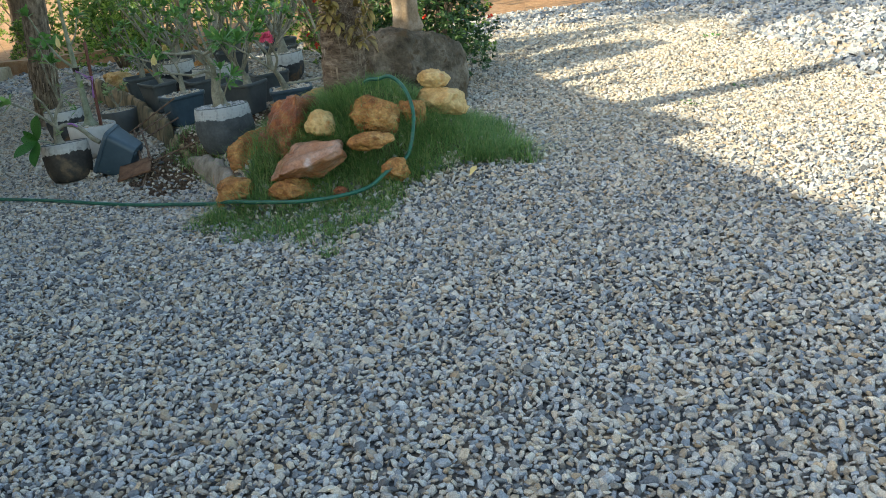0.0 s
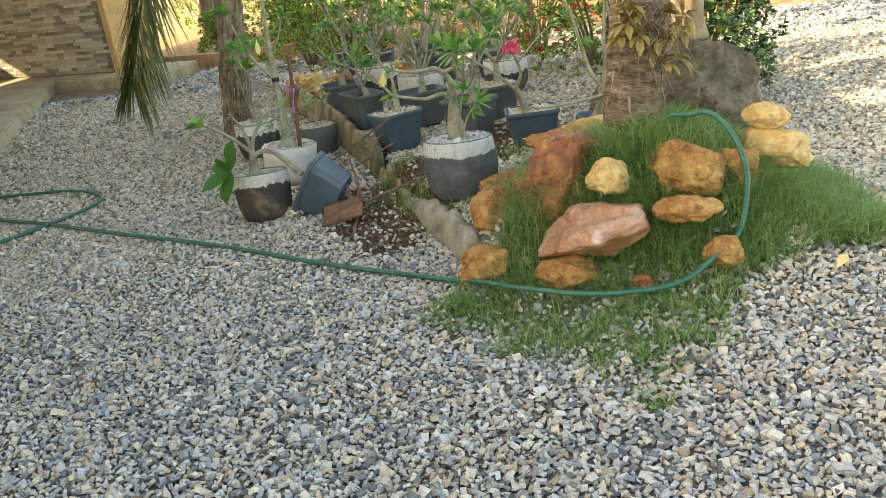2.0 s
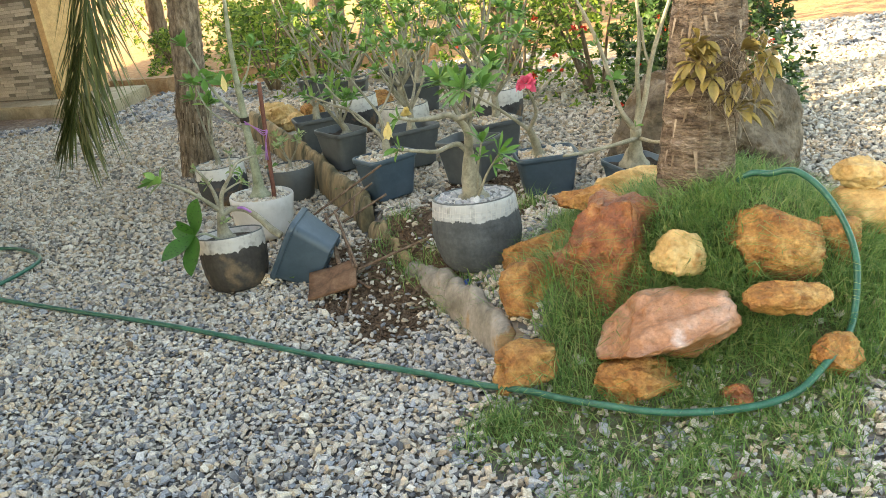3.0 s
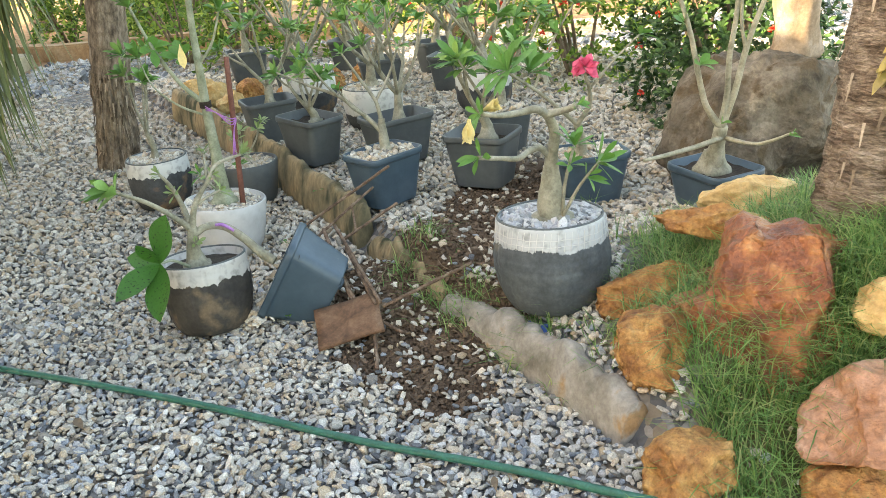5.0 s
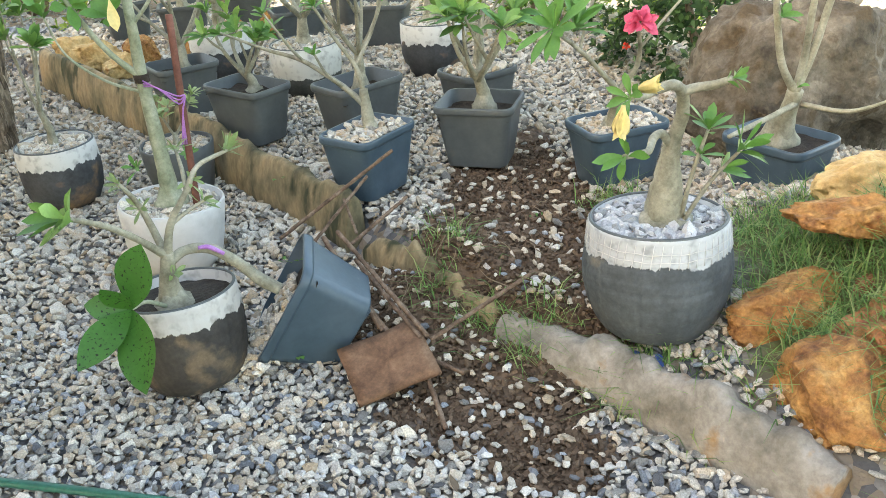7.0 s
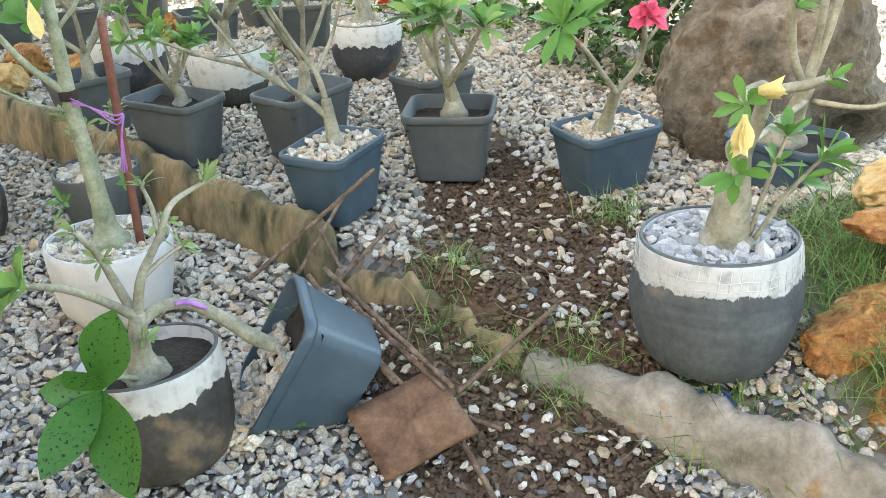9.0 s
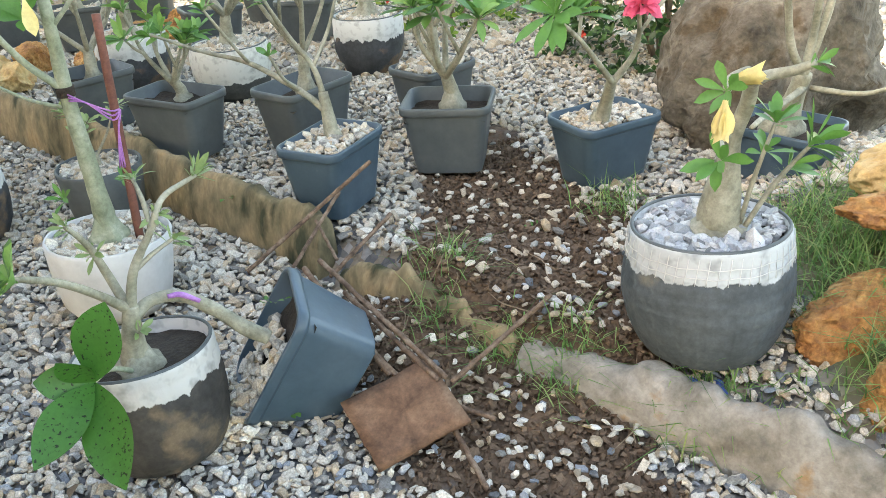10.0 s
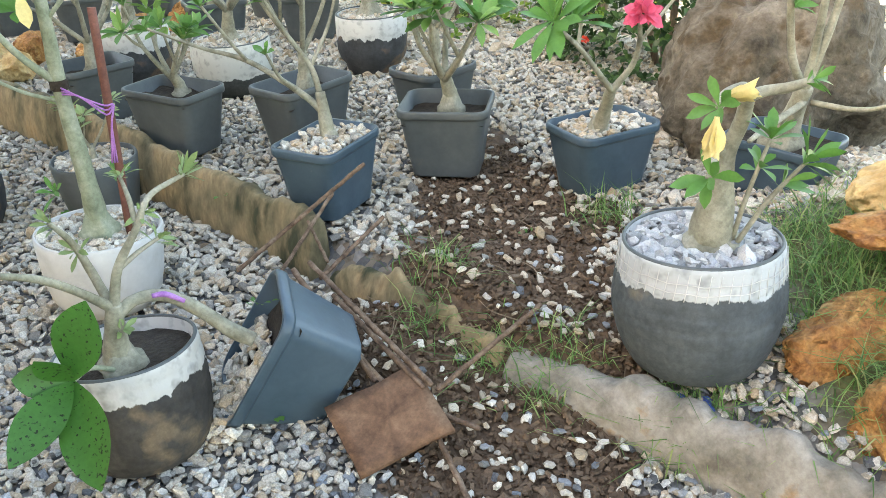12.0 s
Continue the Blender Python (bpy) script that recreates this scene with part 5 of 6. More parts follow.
# tall forked one by the boulder
b = (-0.83, 6.93, 0.36)
p_tall = plant("adenium", "tall adenium with three pale upright stems by the boulder", b,
               [[(-0.83, 6.93, 0.35, 0.06), (-0.83, 6.92, 0.42, 0.052), (-0.825, 6.90, 0.50, 0.036), (-0.82, 6.88, 0.58, 0.032)],
                [(-0.82, 6.88, 0.57, 0.022), (-0.89, 6.87, 0.68, 0.018), (-0.93, 6.86, 0.82, 0.016), (-0.98, 6.84, 1.02, 0.014), (-1.07, 6.82, 1.25, 0.011), (-1.2, 6.8, 1.45, 0.007)],
                [(-0.82, 6.88, 0.57, 0.022), (-0.80, 6.88, 0.72, 0.018), (-0.80, 6.87, 0.88, 0.016), (-0.78, 6.86, 1.1, 0.013), (-0.80, 6.85, 1.4, 0.010)],
                [(-0.82, 6.88, 0.57, 0.022), (-0.77, 6.88, 0.72, 0.019), (-0.735, 6.87, 0.90, 0.017), (-0.69, 6.86, 1.05, 0.014), (-0.6, 6.84, 1.3, 0.010)],
                [(-0.735, 6.87, 0.90, 0.012), (-0.76, 6.86, 1.0, 0.010), (-0.77, 6.84, 1.15, 0.008)],
                [(-0.82, 6.87, 0.53, 0.017), (-0.95, 6.80, 0.52, 0.014), (-1.08, 6.72, 0.52, 0.013), (-1.2, 6.62, 0.535, 0.010)],
                [(-0.80, 6.86, 0.53, 0.015), (-0.74, 6.74, 0.535, 0.012), (-0.70, 6.66, 0.56, 0.010), (-0.62, 6.60, 0.61, 0.006)]],
               [(-1.0, 6.84, 1.04, -0.3, -0.3, 0.8, 5, 0.10, 0.035), (-0.92, 6.86, 0.86, 0.5, -0.4, 0.6, 5, 0.09, 0.035), (-1.2, 6.8, 1.45, -0.5, 0, 0.8, 12, 0.12, 0.035), (-0.80, 6.85, 1.4, 0, 0, 1, 12, 0.12, 0.035), (-0.6, 6.84, 1.3, 0.3, 0, 1, 12, 0.12, 0.035), (-0.62, 6.60, 0.61, 0.6, -0.3, 0.6, 5, 0.05, 0.016), (-0.82, 6.86, 0.60, 0.3, -0.5, 0.6, 4, 0.04, 0.014)],
               M_BARK_A, M_LEAF, 7, (0.075, 0.10), single=True)

# wide-armed one in the blue-grey planter
b = (-2.33, 7.50, 0.37)
p_arm = plant("adenium", "adenium with wide bare grey branches in a stone-topped planter", b,
              [[(-2.33, 7.50, 0.37, 0.033), (-2.335, 7.51, 0.46, 0.028), (-2.34, 7.54, 0.57, 0.020)],
               [(-2.335, 7.52, 0.50, 0.019), (-2.42, 7.57, 0.58, 0.016), (-2.57, 7.70, 0.67, 0.013), (-2.72, 7.80, 0.71, 0.010), (-2.90, 7.80, 0.80, 0.007)],
               [(-2.57, 7.70, 0.67, 0.010), (-2.62, 7.62, 0.76, 0.008), (-2.70, 7.6, 0.90, 0.006)],
               [(-2.34, 7.54, 0.56, 0.016), (-2.36, 7.56, 0.66, 0.013), (-2.43, 7.56, 0.78, 0.010), (-2.50, 7.52, 0.92, 0.007)],
               [(-2.36, 7.56, 0.66, 0.011), (-2.28, 7.60, 0.78, 0.009), (-2.22, 7.62, 0.92, 0.007), (-2.12, 7.6, 1.05, 0.005)],
               [(-2.42, 7.57, 0.58, 0.010), (-2.48, 7.48, 0.66, 0.008), (-2.52, 7.42, 0.76, 0.006)]],
              [(-2.90, 7.80, 0.80, -0.5, 0, 0.7, 9, 0.09, 0.027), (-2.70, 7.6, 0.90, -0.2, 0, 1, 9, 0.09, 0.027), (-2.50, 7.52, 0.92, -0.2, 0, 1, 10, 0.09, 0.027), (-2.12, 7.6, 1.05, 0.3, 0, 1, 10, 0.09, 0.027), (-2.52, 7.42, 0.76, -0.3, -0.3, 0.8, 6, 0.07, 0.022), (-2.22, 7.62, 0.92, 0, 0, 1, 6, 0.08, 0.024)],
              M_BARK_A, M_LEAF, 8, (0.045, 0.07), single=True)

# shrub in the mud-stained tyre pot
b = (-3.03, 6.45, 0.28)
p_shrub = plant("adenium", "low twisted adenium with bare arms leaning over its pot", b,
                [[(-3.03, 6.46, 0.26, 0.058), (-3.035, 6.455, 0.31, 0.044), (-3.03, 6.445, 0.37, 0.030), (-3.02, 6.44, 0.43, 0.024), (-3.015, 6.44, 0.46, 0.021)],
                 [(-3.02, 6.44, 0.42, 0.020), (-2.97, 6.47, 0.445, 0.020), (-2.90, 6.49, 0.43, 0.021), (-2.83, 6.485, 0.375, 0.023), (-2.77, 6.465, 0.32, 0.026), (-2.715, 6.45, 0.282, 0.026)],
                 [(-3.02, 6.44, 0.45, 0.018), (-3.07, 6.39, 0.53, 0.014), (-3.127, 6.316, 0.615, 0.012), (-3.175, 6.19, 0.70, 0.008)],
                 [(-3.02, 6.44, 0.45, 0.017), (-3.05, 6.48, 0.53, 0.014), (-3.07, 6.46, 0.62, 0.011), (-3.10, 6.43, 0.69, 0.008)],
                 [(-3.015, 6.44, 0.45, 0.018), (-2.988, 6.44, 0.545, 0.015), (-2.93, 6.465, 0.63, 0.012), (-2.89, 6.50, 0.69, 0.010), (-2.81, 6.58, 0.70, 0.007)],
                 [(-2.93, 6.465, 0.63, 0.010), (-2.935, 6.50, 0.69, 0.008), (-2.95, 6.55, 0.73, 0.006)],
                 [(-2.988, 6.44, 0.545, 0.010), (-2.94, 6.46, 0.57, 0.008), (-2.885, 6.487, 0.59, 0.006)],
                 [(-3.035, 6.44, 0.285, 0.012), (-3.01, 6.40, 0.277, 0.010), (-2.985, 6.375, 0.262, 0.006)],
                 [(-3.02, 6.45, 0.29, 0.012), (-2.98, 6.43, 0.283, 0.009), (-2.95, 6.425, 0.268, 0.005)]],
                [(-2.81, 6.58, 0.705, 0.5, 0.3, 0.6, 14, 0.07, 0.014), (-2.95, 6.55, 0.735, 0, 0.2, 1, 11, 0.06, 0.014), (-2.885, 6.487, 0.59, 0.6, 0, 0.6, 12, 0.06, 0.014), (-2.91, 6.48, 0.66, 0.3, -0.4, 0.6, 8, 0.05, 0.013), (-3.10, 6.43, 0.69, -0.4, -0.3, 0.7, 10, 0.05, 0.013), (-3.07, 6.46, 0.60, -0.3, -0.4, 0.5, 7, 0.05, 0.013), (-3.0, 6.42, 0.40, 0.5, -0.5, 0.5, 5, 0.045, 0.018)],
                M_BARK_A, M_LEAF_P, 9, (0.06, 0.05), single=True)
rng9 = random.Random(77)
node = Vector((-3.107, 6.272, 0.379))
for tip, wd in (((-3.034, 6.25, 0.604), 0.115), ((-3.155, 6.205, 0.500), 0.065), ((-3.225, 6.262, 0.428), 0.08), ((-3.235, 6.10, 0.325), 0.10), ((-3.068, 6.06, 0.25), 0.115)):
    x, y, z = node
    dx, dy, dz = Vector(tip) - node
    ln = (Vector(tip) - node).length * 0.98
    bm = bmesh.new()
    leaf(bm, Vector((x, y, z)) - Vector(b), (dx, dy, dz), ln, wd, 0.08, 0.22, up=(-0.24, -0.85, 0.47), n=10, tipw=1.1)
    part("large_leaf", bm, M_LEAF_D, p_shrub, "broad glossy spotted green leaf")
bm = bmesh.new()
tube(bm, [Vector((-3.04, 6.42, 0.29)) - Vector(b), Vector((-3.08, 6.34, 0.36)) - Vector(b), Vector((-3.107, 6.272, 0.379)) - Vector(b)], [0.007, 0.006, 0.005], 8, 5)
part("branch", bm, M_BARK_G, p_shrub)
bm = bmesh.new()
rosette(bm, Vector((-3.18, 6.18, 0.705)) - Vector(b), (-0.6, -0.2, 0.5), rng9, 11, 0.12, 0.045)
part("leaf_tuft", bm, M_LEAF, p_shrub)

# tall stem and stake in the white pot
b = (-3.135, 7.28, 0.27)
p_stem = plant("adenium", "tall green-barked adenium tied to a stake in the white pot", b,
               [[(-3.135, 7.28, 0.25, 0.045), (-3.135, 7.285, 0.36, 0.036), (-3.14, 7.30, 0.53, 0.030), (-3.15, 7.32, 0.75, 0.025), (-3.14, 7.30, 0.95, 0.021), (-3.13, 7.29, 1.2, 0.016), (-3.1, 7.28, 1.5, 0.012)],
                [(-3.15, 7.32, 0.76, 0.017), (-3.24, 7.28, 0.88, 0.014), (-3.32, 7.25, 1.05, 0.011), (-3.38, 7.22, 1.25, 0.008)],
                [(-3.15, 7.33, 0.70, 0.009), (-3.28, 7.33, 0.76, 0.007), (-3.40, 7.36, 0.86, 0.006), (-3.45, 7.38, 1.0, 0.004)],
                [(-3.14, 7.30, 0.95, 0.010), (-3.05, 7.27, 1.05, 0.008), (-2.98, 7.24, 1.2, 0.006)]],
               [(-3.38, 7.22, 1.25, -0.3, 0, 1, 12, 0.12, 0.042), (-3.1, 7.28, 1.5, 0, 0, 1, 14, 0.12, 0.042), (-2.98, 7.24, 1.2, 0.4, 0, 1, 11, 0.12, 0.042), (-3.32, 7.25, 1.05, 0.3, -0.4, 0.5, 7, 0.11, 0.045), (-3.2, 7.26, 1.0, 0, -0.5, 0.4, 7, 0.11, 0.045), (-3.45, 7.38, 1.0, -0.3, 0, 1, 8, 0.10, 0.036), (-3.05, 7.35, 0.44, 0.3, -0.4, 0.7, 7, 0.07, 0.018), (-3.25, 7.32, 0.42, -0.3, -0.4, 0.7, 7, 0.07, 0.018)],
               M_BARK_G, M_LEAF, 10, (0.055, 0.08), single=True)
bm = bmesh.new()
leaf(bm, Vector((-3.17, 7.18, 1.07)) - Vector(b), (0.05, -0.1, -1), 0.11, 0.042, 0, 0.3, up=(0, -1, 0))
part("yellow_leaf", bm, M_YELLOW, p_stem, "yellowed hanging leaf")
bm = bmesh.new()
tube(bm, [Vector((-3.15, 7.32, 0.745)) - Vector(b), Vector((-3.15, 7.32, 0.775)) - Vector(b)], [0.028, 0.028], 14, 3)
part("tie", bm, M_POTSOIL, p_stem, "black tie round the stem")
stake = thing("stake", pose(-3.045, 7.275, 0.235), "red-brown rusty stake standing in the white pot", "stake")
bm = bmesh.new()
tube(bm, [(0, 0, 0), (0.018, 0.02, 0.37), (0.035, 0.045, 0.74)], [0.014, 0.014, 0.013], 10, 4, 0.05)
part("rod", bm, M_STAKE, stake)
bm = bmesh.new()
for k in range(3):
    tube(bm, [(-0.10, 0.02, 0.52 - 0.01 * k), (-0.05, 0.005, 0.49), (0.012, 0.005, 0.455 - 0.015 * k), (0.038, 0.015, 0.45), (0.02, 0.004, 0.39), (0.012 - 0.008 * k, 0.0, 0.27)], [0.003] * 6, 5, 4)
part("ribbon", bm, M_PURPLE, stake, "purple plastic tie")
ribbon2 = bmesh.new()
tube(ribbon2, [(-2.93, 6.46, 0.452), (-2.90, 6.465, 0.448), (-2.86, 6.465, 0.42)], [0.006, 0.008, 0.006], 6, 4)
part("ribbon", ribbon2, M_PURPLE).parent = p_shrub
bpy.data.objects["ribbon.001"].matrix_parent_inverse = Matrix.Translation(-Vector((-3.03, 6.45, 0.28)))


def random_adenium(x, y, z, h, spread, seed, arms=4, leafy=10, thick=0.03, leafm=None, ln=0.09, wd=0.027, bark=None):
    rng = random.Random(seed)
    o = (x, y, z)
    top = (x + rng.uniform(-0.03, 0.03), y + rng.uniform(-0.03, 0.03), z + h * 0.25)
    br = [[(x, y, z - 0.02, thick * 1.3), (x, y, z + h * 0.1, thick), (*top, thick * 0.75)]]
    lv = []
    a0 = rng.uniform(0, 6)
    for k in range(arms):
        a = a0 + k * 2 * math.pi / arms + rng.uniform(-0.4, 0.4)
        s = spread * rng.uniform(0.5, 1.0)
        e = (x + s * math.cos(a), y + s * math.sin(a), z + h * rng.uniform(0.65, 1.0))
        m_ = (top[0] + 0.55 * s * math.cos(a), top[1] + 0.55 * s * math.sin(a), top[2] + (e[2] - top[2]) * 0.4)
        br.append([(*top[:2], top[2] - 0.02, thick * 0.55), (*m_, thick * 0.4), (*e, thick * 0.2)])
        d = (math.cos(a) * 0.4, math.sin(a) * 0.4, 1)
        lv.append((*e, *d, leafy, ln, wd))
        a2 = a + rng.choice((-1, 1)) * rng.uniform(0.6, 1.1)
        e2 = (m_[0] + 0.5 * s * math.cos(a2), m_[1] + 0.5 * s * math.sin(a2), m_[2] + h * rng.uniform(0.2, 0.4))
        br.append([(*m_, thick * 0.36), ((m_[0] + e2[0]) / 2, (m_[1] + e2[1]) / 2, (m_[2] + e2[2]) / 2 - 0.01, thick * 0.28), (*e2, thick * 0.17)])
        lv.append((*e2, math.cos(a2) * 0.5, math.sin(a2) * 0.5, 1, leafy, ln, wd))
    lv = [(*q[:6], q[6] + 4, q[7] * 1.2, q[8] * 1.2) for q in lv]
    return plant("adenium", "adenium with grey forked branches and green leaf tufts", o, br, lv, bark or M_BARK_A, leafm or M_LEAF, seed, (thick * 1.5, h * 0.12))


random_adenium(-1.80, 7.72, 0.37, 0.62, 0.30, 31, 5, 12, 0.034, None, 0.12, 0.034)
random_adenium(-2.84, 8.40, 0.37, 0.42, 0.20, 32, 4, 9, 0.030)
random_adenium(-2.31, 8.25, 0.36, 0.75, 0.34, 33, 5, 9, 0.030)
random_adenium(-1.70, 8.30, 0.38, 0.80, 0.34, 34, 5, 11, 0.032)
random_adenium(-3.25, 9.02, 0.36, 0.62, 0.34, 35, 4, 9, 0.034)
random_adenium(-1.78, 9.34, 0.42, 0.75, 0.36, 36, 5, 11, 0.05)
random_adenium(-2.57, 9.25, 0.38, 0.75, 0.40, 37, 5, 10, 0.04)
random_adenium(-3.08, 9.62, 0.43, 0.80, 0.40, 38, 5, 11, 0.04)
random_adenium(-3.77, 8.14, 0.28, 0.72, 0.12, 39, 3, 9, 0.020, None, 0.10, 0.03)
random_adenium(-3.22, 8.12, 0.21, 0.30, 0.12, 40, 3, 6, 0.016, M_LEAF_P, 0.06, 0.016)
for k, (x, y) in enumerate(((-3.95, 11.3), (-3.0, 11.5), (-2.15, 11.0), (-2.6, 10.3), (-3.45, 10.9), (-2.0, 10.2))):
    random_adenium(x, y, 0.37, 0.95, 0.42, 50 + k, 5, 12, 0.035, None, 0.11, 0.034)


# ---- rusty bars, plate and hose ----
for k, (a, b_, r) in enumerate((((-2.73, 6.99, 0.20), (-2.28, 7.10, 0.45), 0.009), ((-2.63, 6.87, 0.20), (-2.38, 7.20, 0.32), 0.008), ((-2.57, 6.81, 0.27), (-2.42, 6.42, 0.10), 0.011), ((-2.52, 6.82, 0.28), (-2.29, 6.32, 0.125), 0.010),
                                ((-2.49, 6.85, 0.20), (-2.25, 7.00, 0.30), 0.009), ((-2.28, 6.31, 0.115), (-1.92, 6.48, 0.20), 0.009), ((-2.48, 7.12, 0.27), (-2.45, 6.95, 0.20), 0.007), ((-2.47, 6.74, 0.20), (-2.31, 6.33, 0.115), 0.010), ((-2.56, 6.78, 0.22), (-2.40, 6.40, 0.10), 0.009),
                                ((-2.29, 6.02, 0.0), (-2.32, 6.30, 0.07), 0.010), ((-2.20, 6.20, 0.05), (-2.36, 6.34, 0.08), 0.009))):
    t = thing("metal_bar", Matrix.Translation(a), "thin rusty ribbed bar lying across the dug soil", "bar", "rusty bars")
    bm = bmesh.new()
    d = Vector(b_) - Vector(a)
    nrib = 26
    tube(bm, [d * (j / nrib) + Vector((0.0008 * math.sin(j + k), 0.0008 * math.cos(j * 1.3 + k), 0)) for j in range(nrib + 1)], [r * 0.78 * (1.08 if j % 2 else 0.92) for j in range(nrib + 1)], 8, 2, 0.1)
    part("rod", bm, M_STICK, t)

plate = thing("iron_plate", pose(-2.418, 6.285, 0.078, 14, -10, 10), "square rusty iron plate lying on the soil", "plate")
bm = box_bm(-0.132, 0.130, -0.118, 0.115, -0.006, 0.006)
bmesh.ops.subdivide_edges(bm, edges=bm.edges, cuts=7, use_grid_fill=True)
for v in bm.verts:
    v.co += Vector((0.006 * noise.noise(v.co * 14), 0.006 * noise.noise(v.co * 14 + Vector((5, 0, 0))), 0.012 * noise.noise(v.co * 6)))
part("sheet", bm, M_RUST, plate)


def hose():
    line = [(-7.5, 6.6), (-6.2, 7.25), (-5.45, 7.36), (-5.0, 7.33), (-4.66, 7.10), (-4.62, 6.82), (-4.72, 6.52), (-4.95, 6.15), (-5.6, 5.7), (-6.4, 6.2), (-5.8, 6.78), (-4.95, 6.60), (-4.4, 6.40), (-3.84, 6.19), (-3.3, 5.98), (-2.74, 5.75), (-2.3, 5.56), (-1.88, 5.38), (-1.45, 5.13), (-1.15, 4.97), (-0.86, 4.88), (-0.56, 4.90), (-0.34, 5.03), (-0.20, 5.24), (-0.16, 5.42), (-0.22, 5.60), (-0.36, 5.70), (-0.5, 5.74)]
    pts = []
    for x, y in glide(line, 6):
        h = land1(x, y) + 0.026
        lift = 0.03 if x > -1.5 and y < 5.1 else 0.0
        pts.append((x, y, h + lift + (0.13 if (x > -0.34 and 5.3 < y < 5.72) else 0.05 if (x > -0.5 and y > 5.0) else 0)))
    ph = np.array(pts)
    for _ in range(4):
        ph[1:-1, 2] = (ph[:-2, 2] + 2 * ph[1:-1, 2] + ph[2:, 2]) / 4
    t = thing("garden_hose", pose(0, 0, 0), "green garden hose looped over gravel and the rock mound", "hose")
    bm = bmesh.new()
    tube(bm, [tuple(p) for p in ph], [0.0125] * len(ph), 12, 2)
    part("tube", bm, M_HOSE, t)


hose()

# ---- litter: fallen leaves, blue sheet ----
bm = bmesh.new()
bmesh.ops.create_grid(bm, x_segments=16, y_segments=10, size=0.5, matrix=Matrix.Diagonal((0.13, 0.06, 1, 1)))
for v in bm.verts:
    v.co.z = 0.03 * noise.noise(v.co * 22) + 0.012
sheet = part("plastic_sheet", bm, M_BLUE)
sheet.matrix_world = pose(-1.70, 6.02, land1(-1.70, 6.02) + 0.006, 4, 0, -35)
tagged(sheet, "crumpled scrap of blue plastic under the tyre pot", "plastic scrap")
rngl = random.Random(8)
for k in range(46):
    x, y = rngl.uniform(-4.5, 1.2), rngl.uniform(2.6, 8.5)
    bm = bmesh.new()
    leaf(bm, (0, 0, 0.0), (1, 0, 0.05), rngl.uniform(0.04, 0.08), rngl.uniform(0.02, 0.035), rngl.uniform(-0.1, 0.2), rngl.uniform(0.2, 0.7), n=4)
    ob = part("fallen_leaf", bm, M_FIBRE)
    ob.matrix_world = pose(x, y, land1(x, y) + 0.018, rngl.uniform(-20, 20), rngl.uniform(-15, 15), rngl.uniform(0, 360))
    tagged(ob, "dry brown fallen leaf on the gravel", "leaf", "fallen leaves")
bm = bmesh.new()
leaf(bm, (0, 0, 0.0), (1, 0, 0.1), 0.08, 0.045, 0.0, 0.4, n=5)
ob = part("fallen_leaf", bm, M_YELLOW)
ob.matrix_world = pose(0.16, 5.10, land1(0.16, 5.1) + 0.03, 10, -30, 40)
tagged(ob, "bright yellow fallen leaf at the grass edge", "leaf", "fallen leaves")


# ---- shrubs, trees and distance ----
def shrub(name, x, y, z, rx, ry, h, seed, n=1500, label="", flowers=0, leafm=None, ln=0.07, wd=0.03, category="shrub"):
    rng = random.Random(seed)
    t = thing(name, pose(x, y, z), label, category)
    bm = bmesh.new()
    for k in range(9):
        a = rng.uniform(0, 2 * math.pi)
        tube(bm, [(0.05 * math.cos(a), 0.05 * math.sin(a), 0), (rx * 0.35 * math.cos(a), ry * 0.35 * math.sin(a), h * 0.45), (rx * 0.7 * math.cos(a), ry * 0.7 * math.sin(a), h * 0.85)], [0.02, 0.013, 0.005], 6, 4)
    part("stem", bm, M_WOOD, t)
    bm = bmesh.new()
    for _ in range(n // 6):
        a, u = rng.uniform(0, 2 * math.pi), rng.random()
        zz = h * (0.06 + 0.94 * rng.random() ** 0.8)
        q = (0.35 + 0.65 * u ** 0.5) * (1 - 0.45 * (zz / h) ** 2.5) * (1 + 0.25 * noise.noise((math.cos(a) * 2 + seed, math.sin(a) * 2, zz * 3)))
        c = Vector((rx * q * math.cos(a), ry * q * math.sin(a), zz))
        rosette(bm, c, (math.cos(a) * 0.7, math.sin(a) * 0.7, 0.8), rng, 6, ln, wd, n=3)
    part("foliage", bm, leafm or M_LEAF_BG, t)
    for k in range(flowers):
        a = rng.uniform(math.pi * 0.9, math.pi * 2.1)
        zz = h * rng.uniform(0.25, 1.0)
        q = 1.02 * (1 - 0.45 * (zz / h) ** 2.5)
        flower((0, 0, 0), t, (rx * q * math.cos(a), ry * q * math.sin(a), zz), rng.uniform(0.022, 0.040), M_RED, seed * 100 + k, 14, "red_flower")
    return t


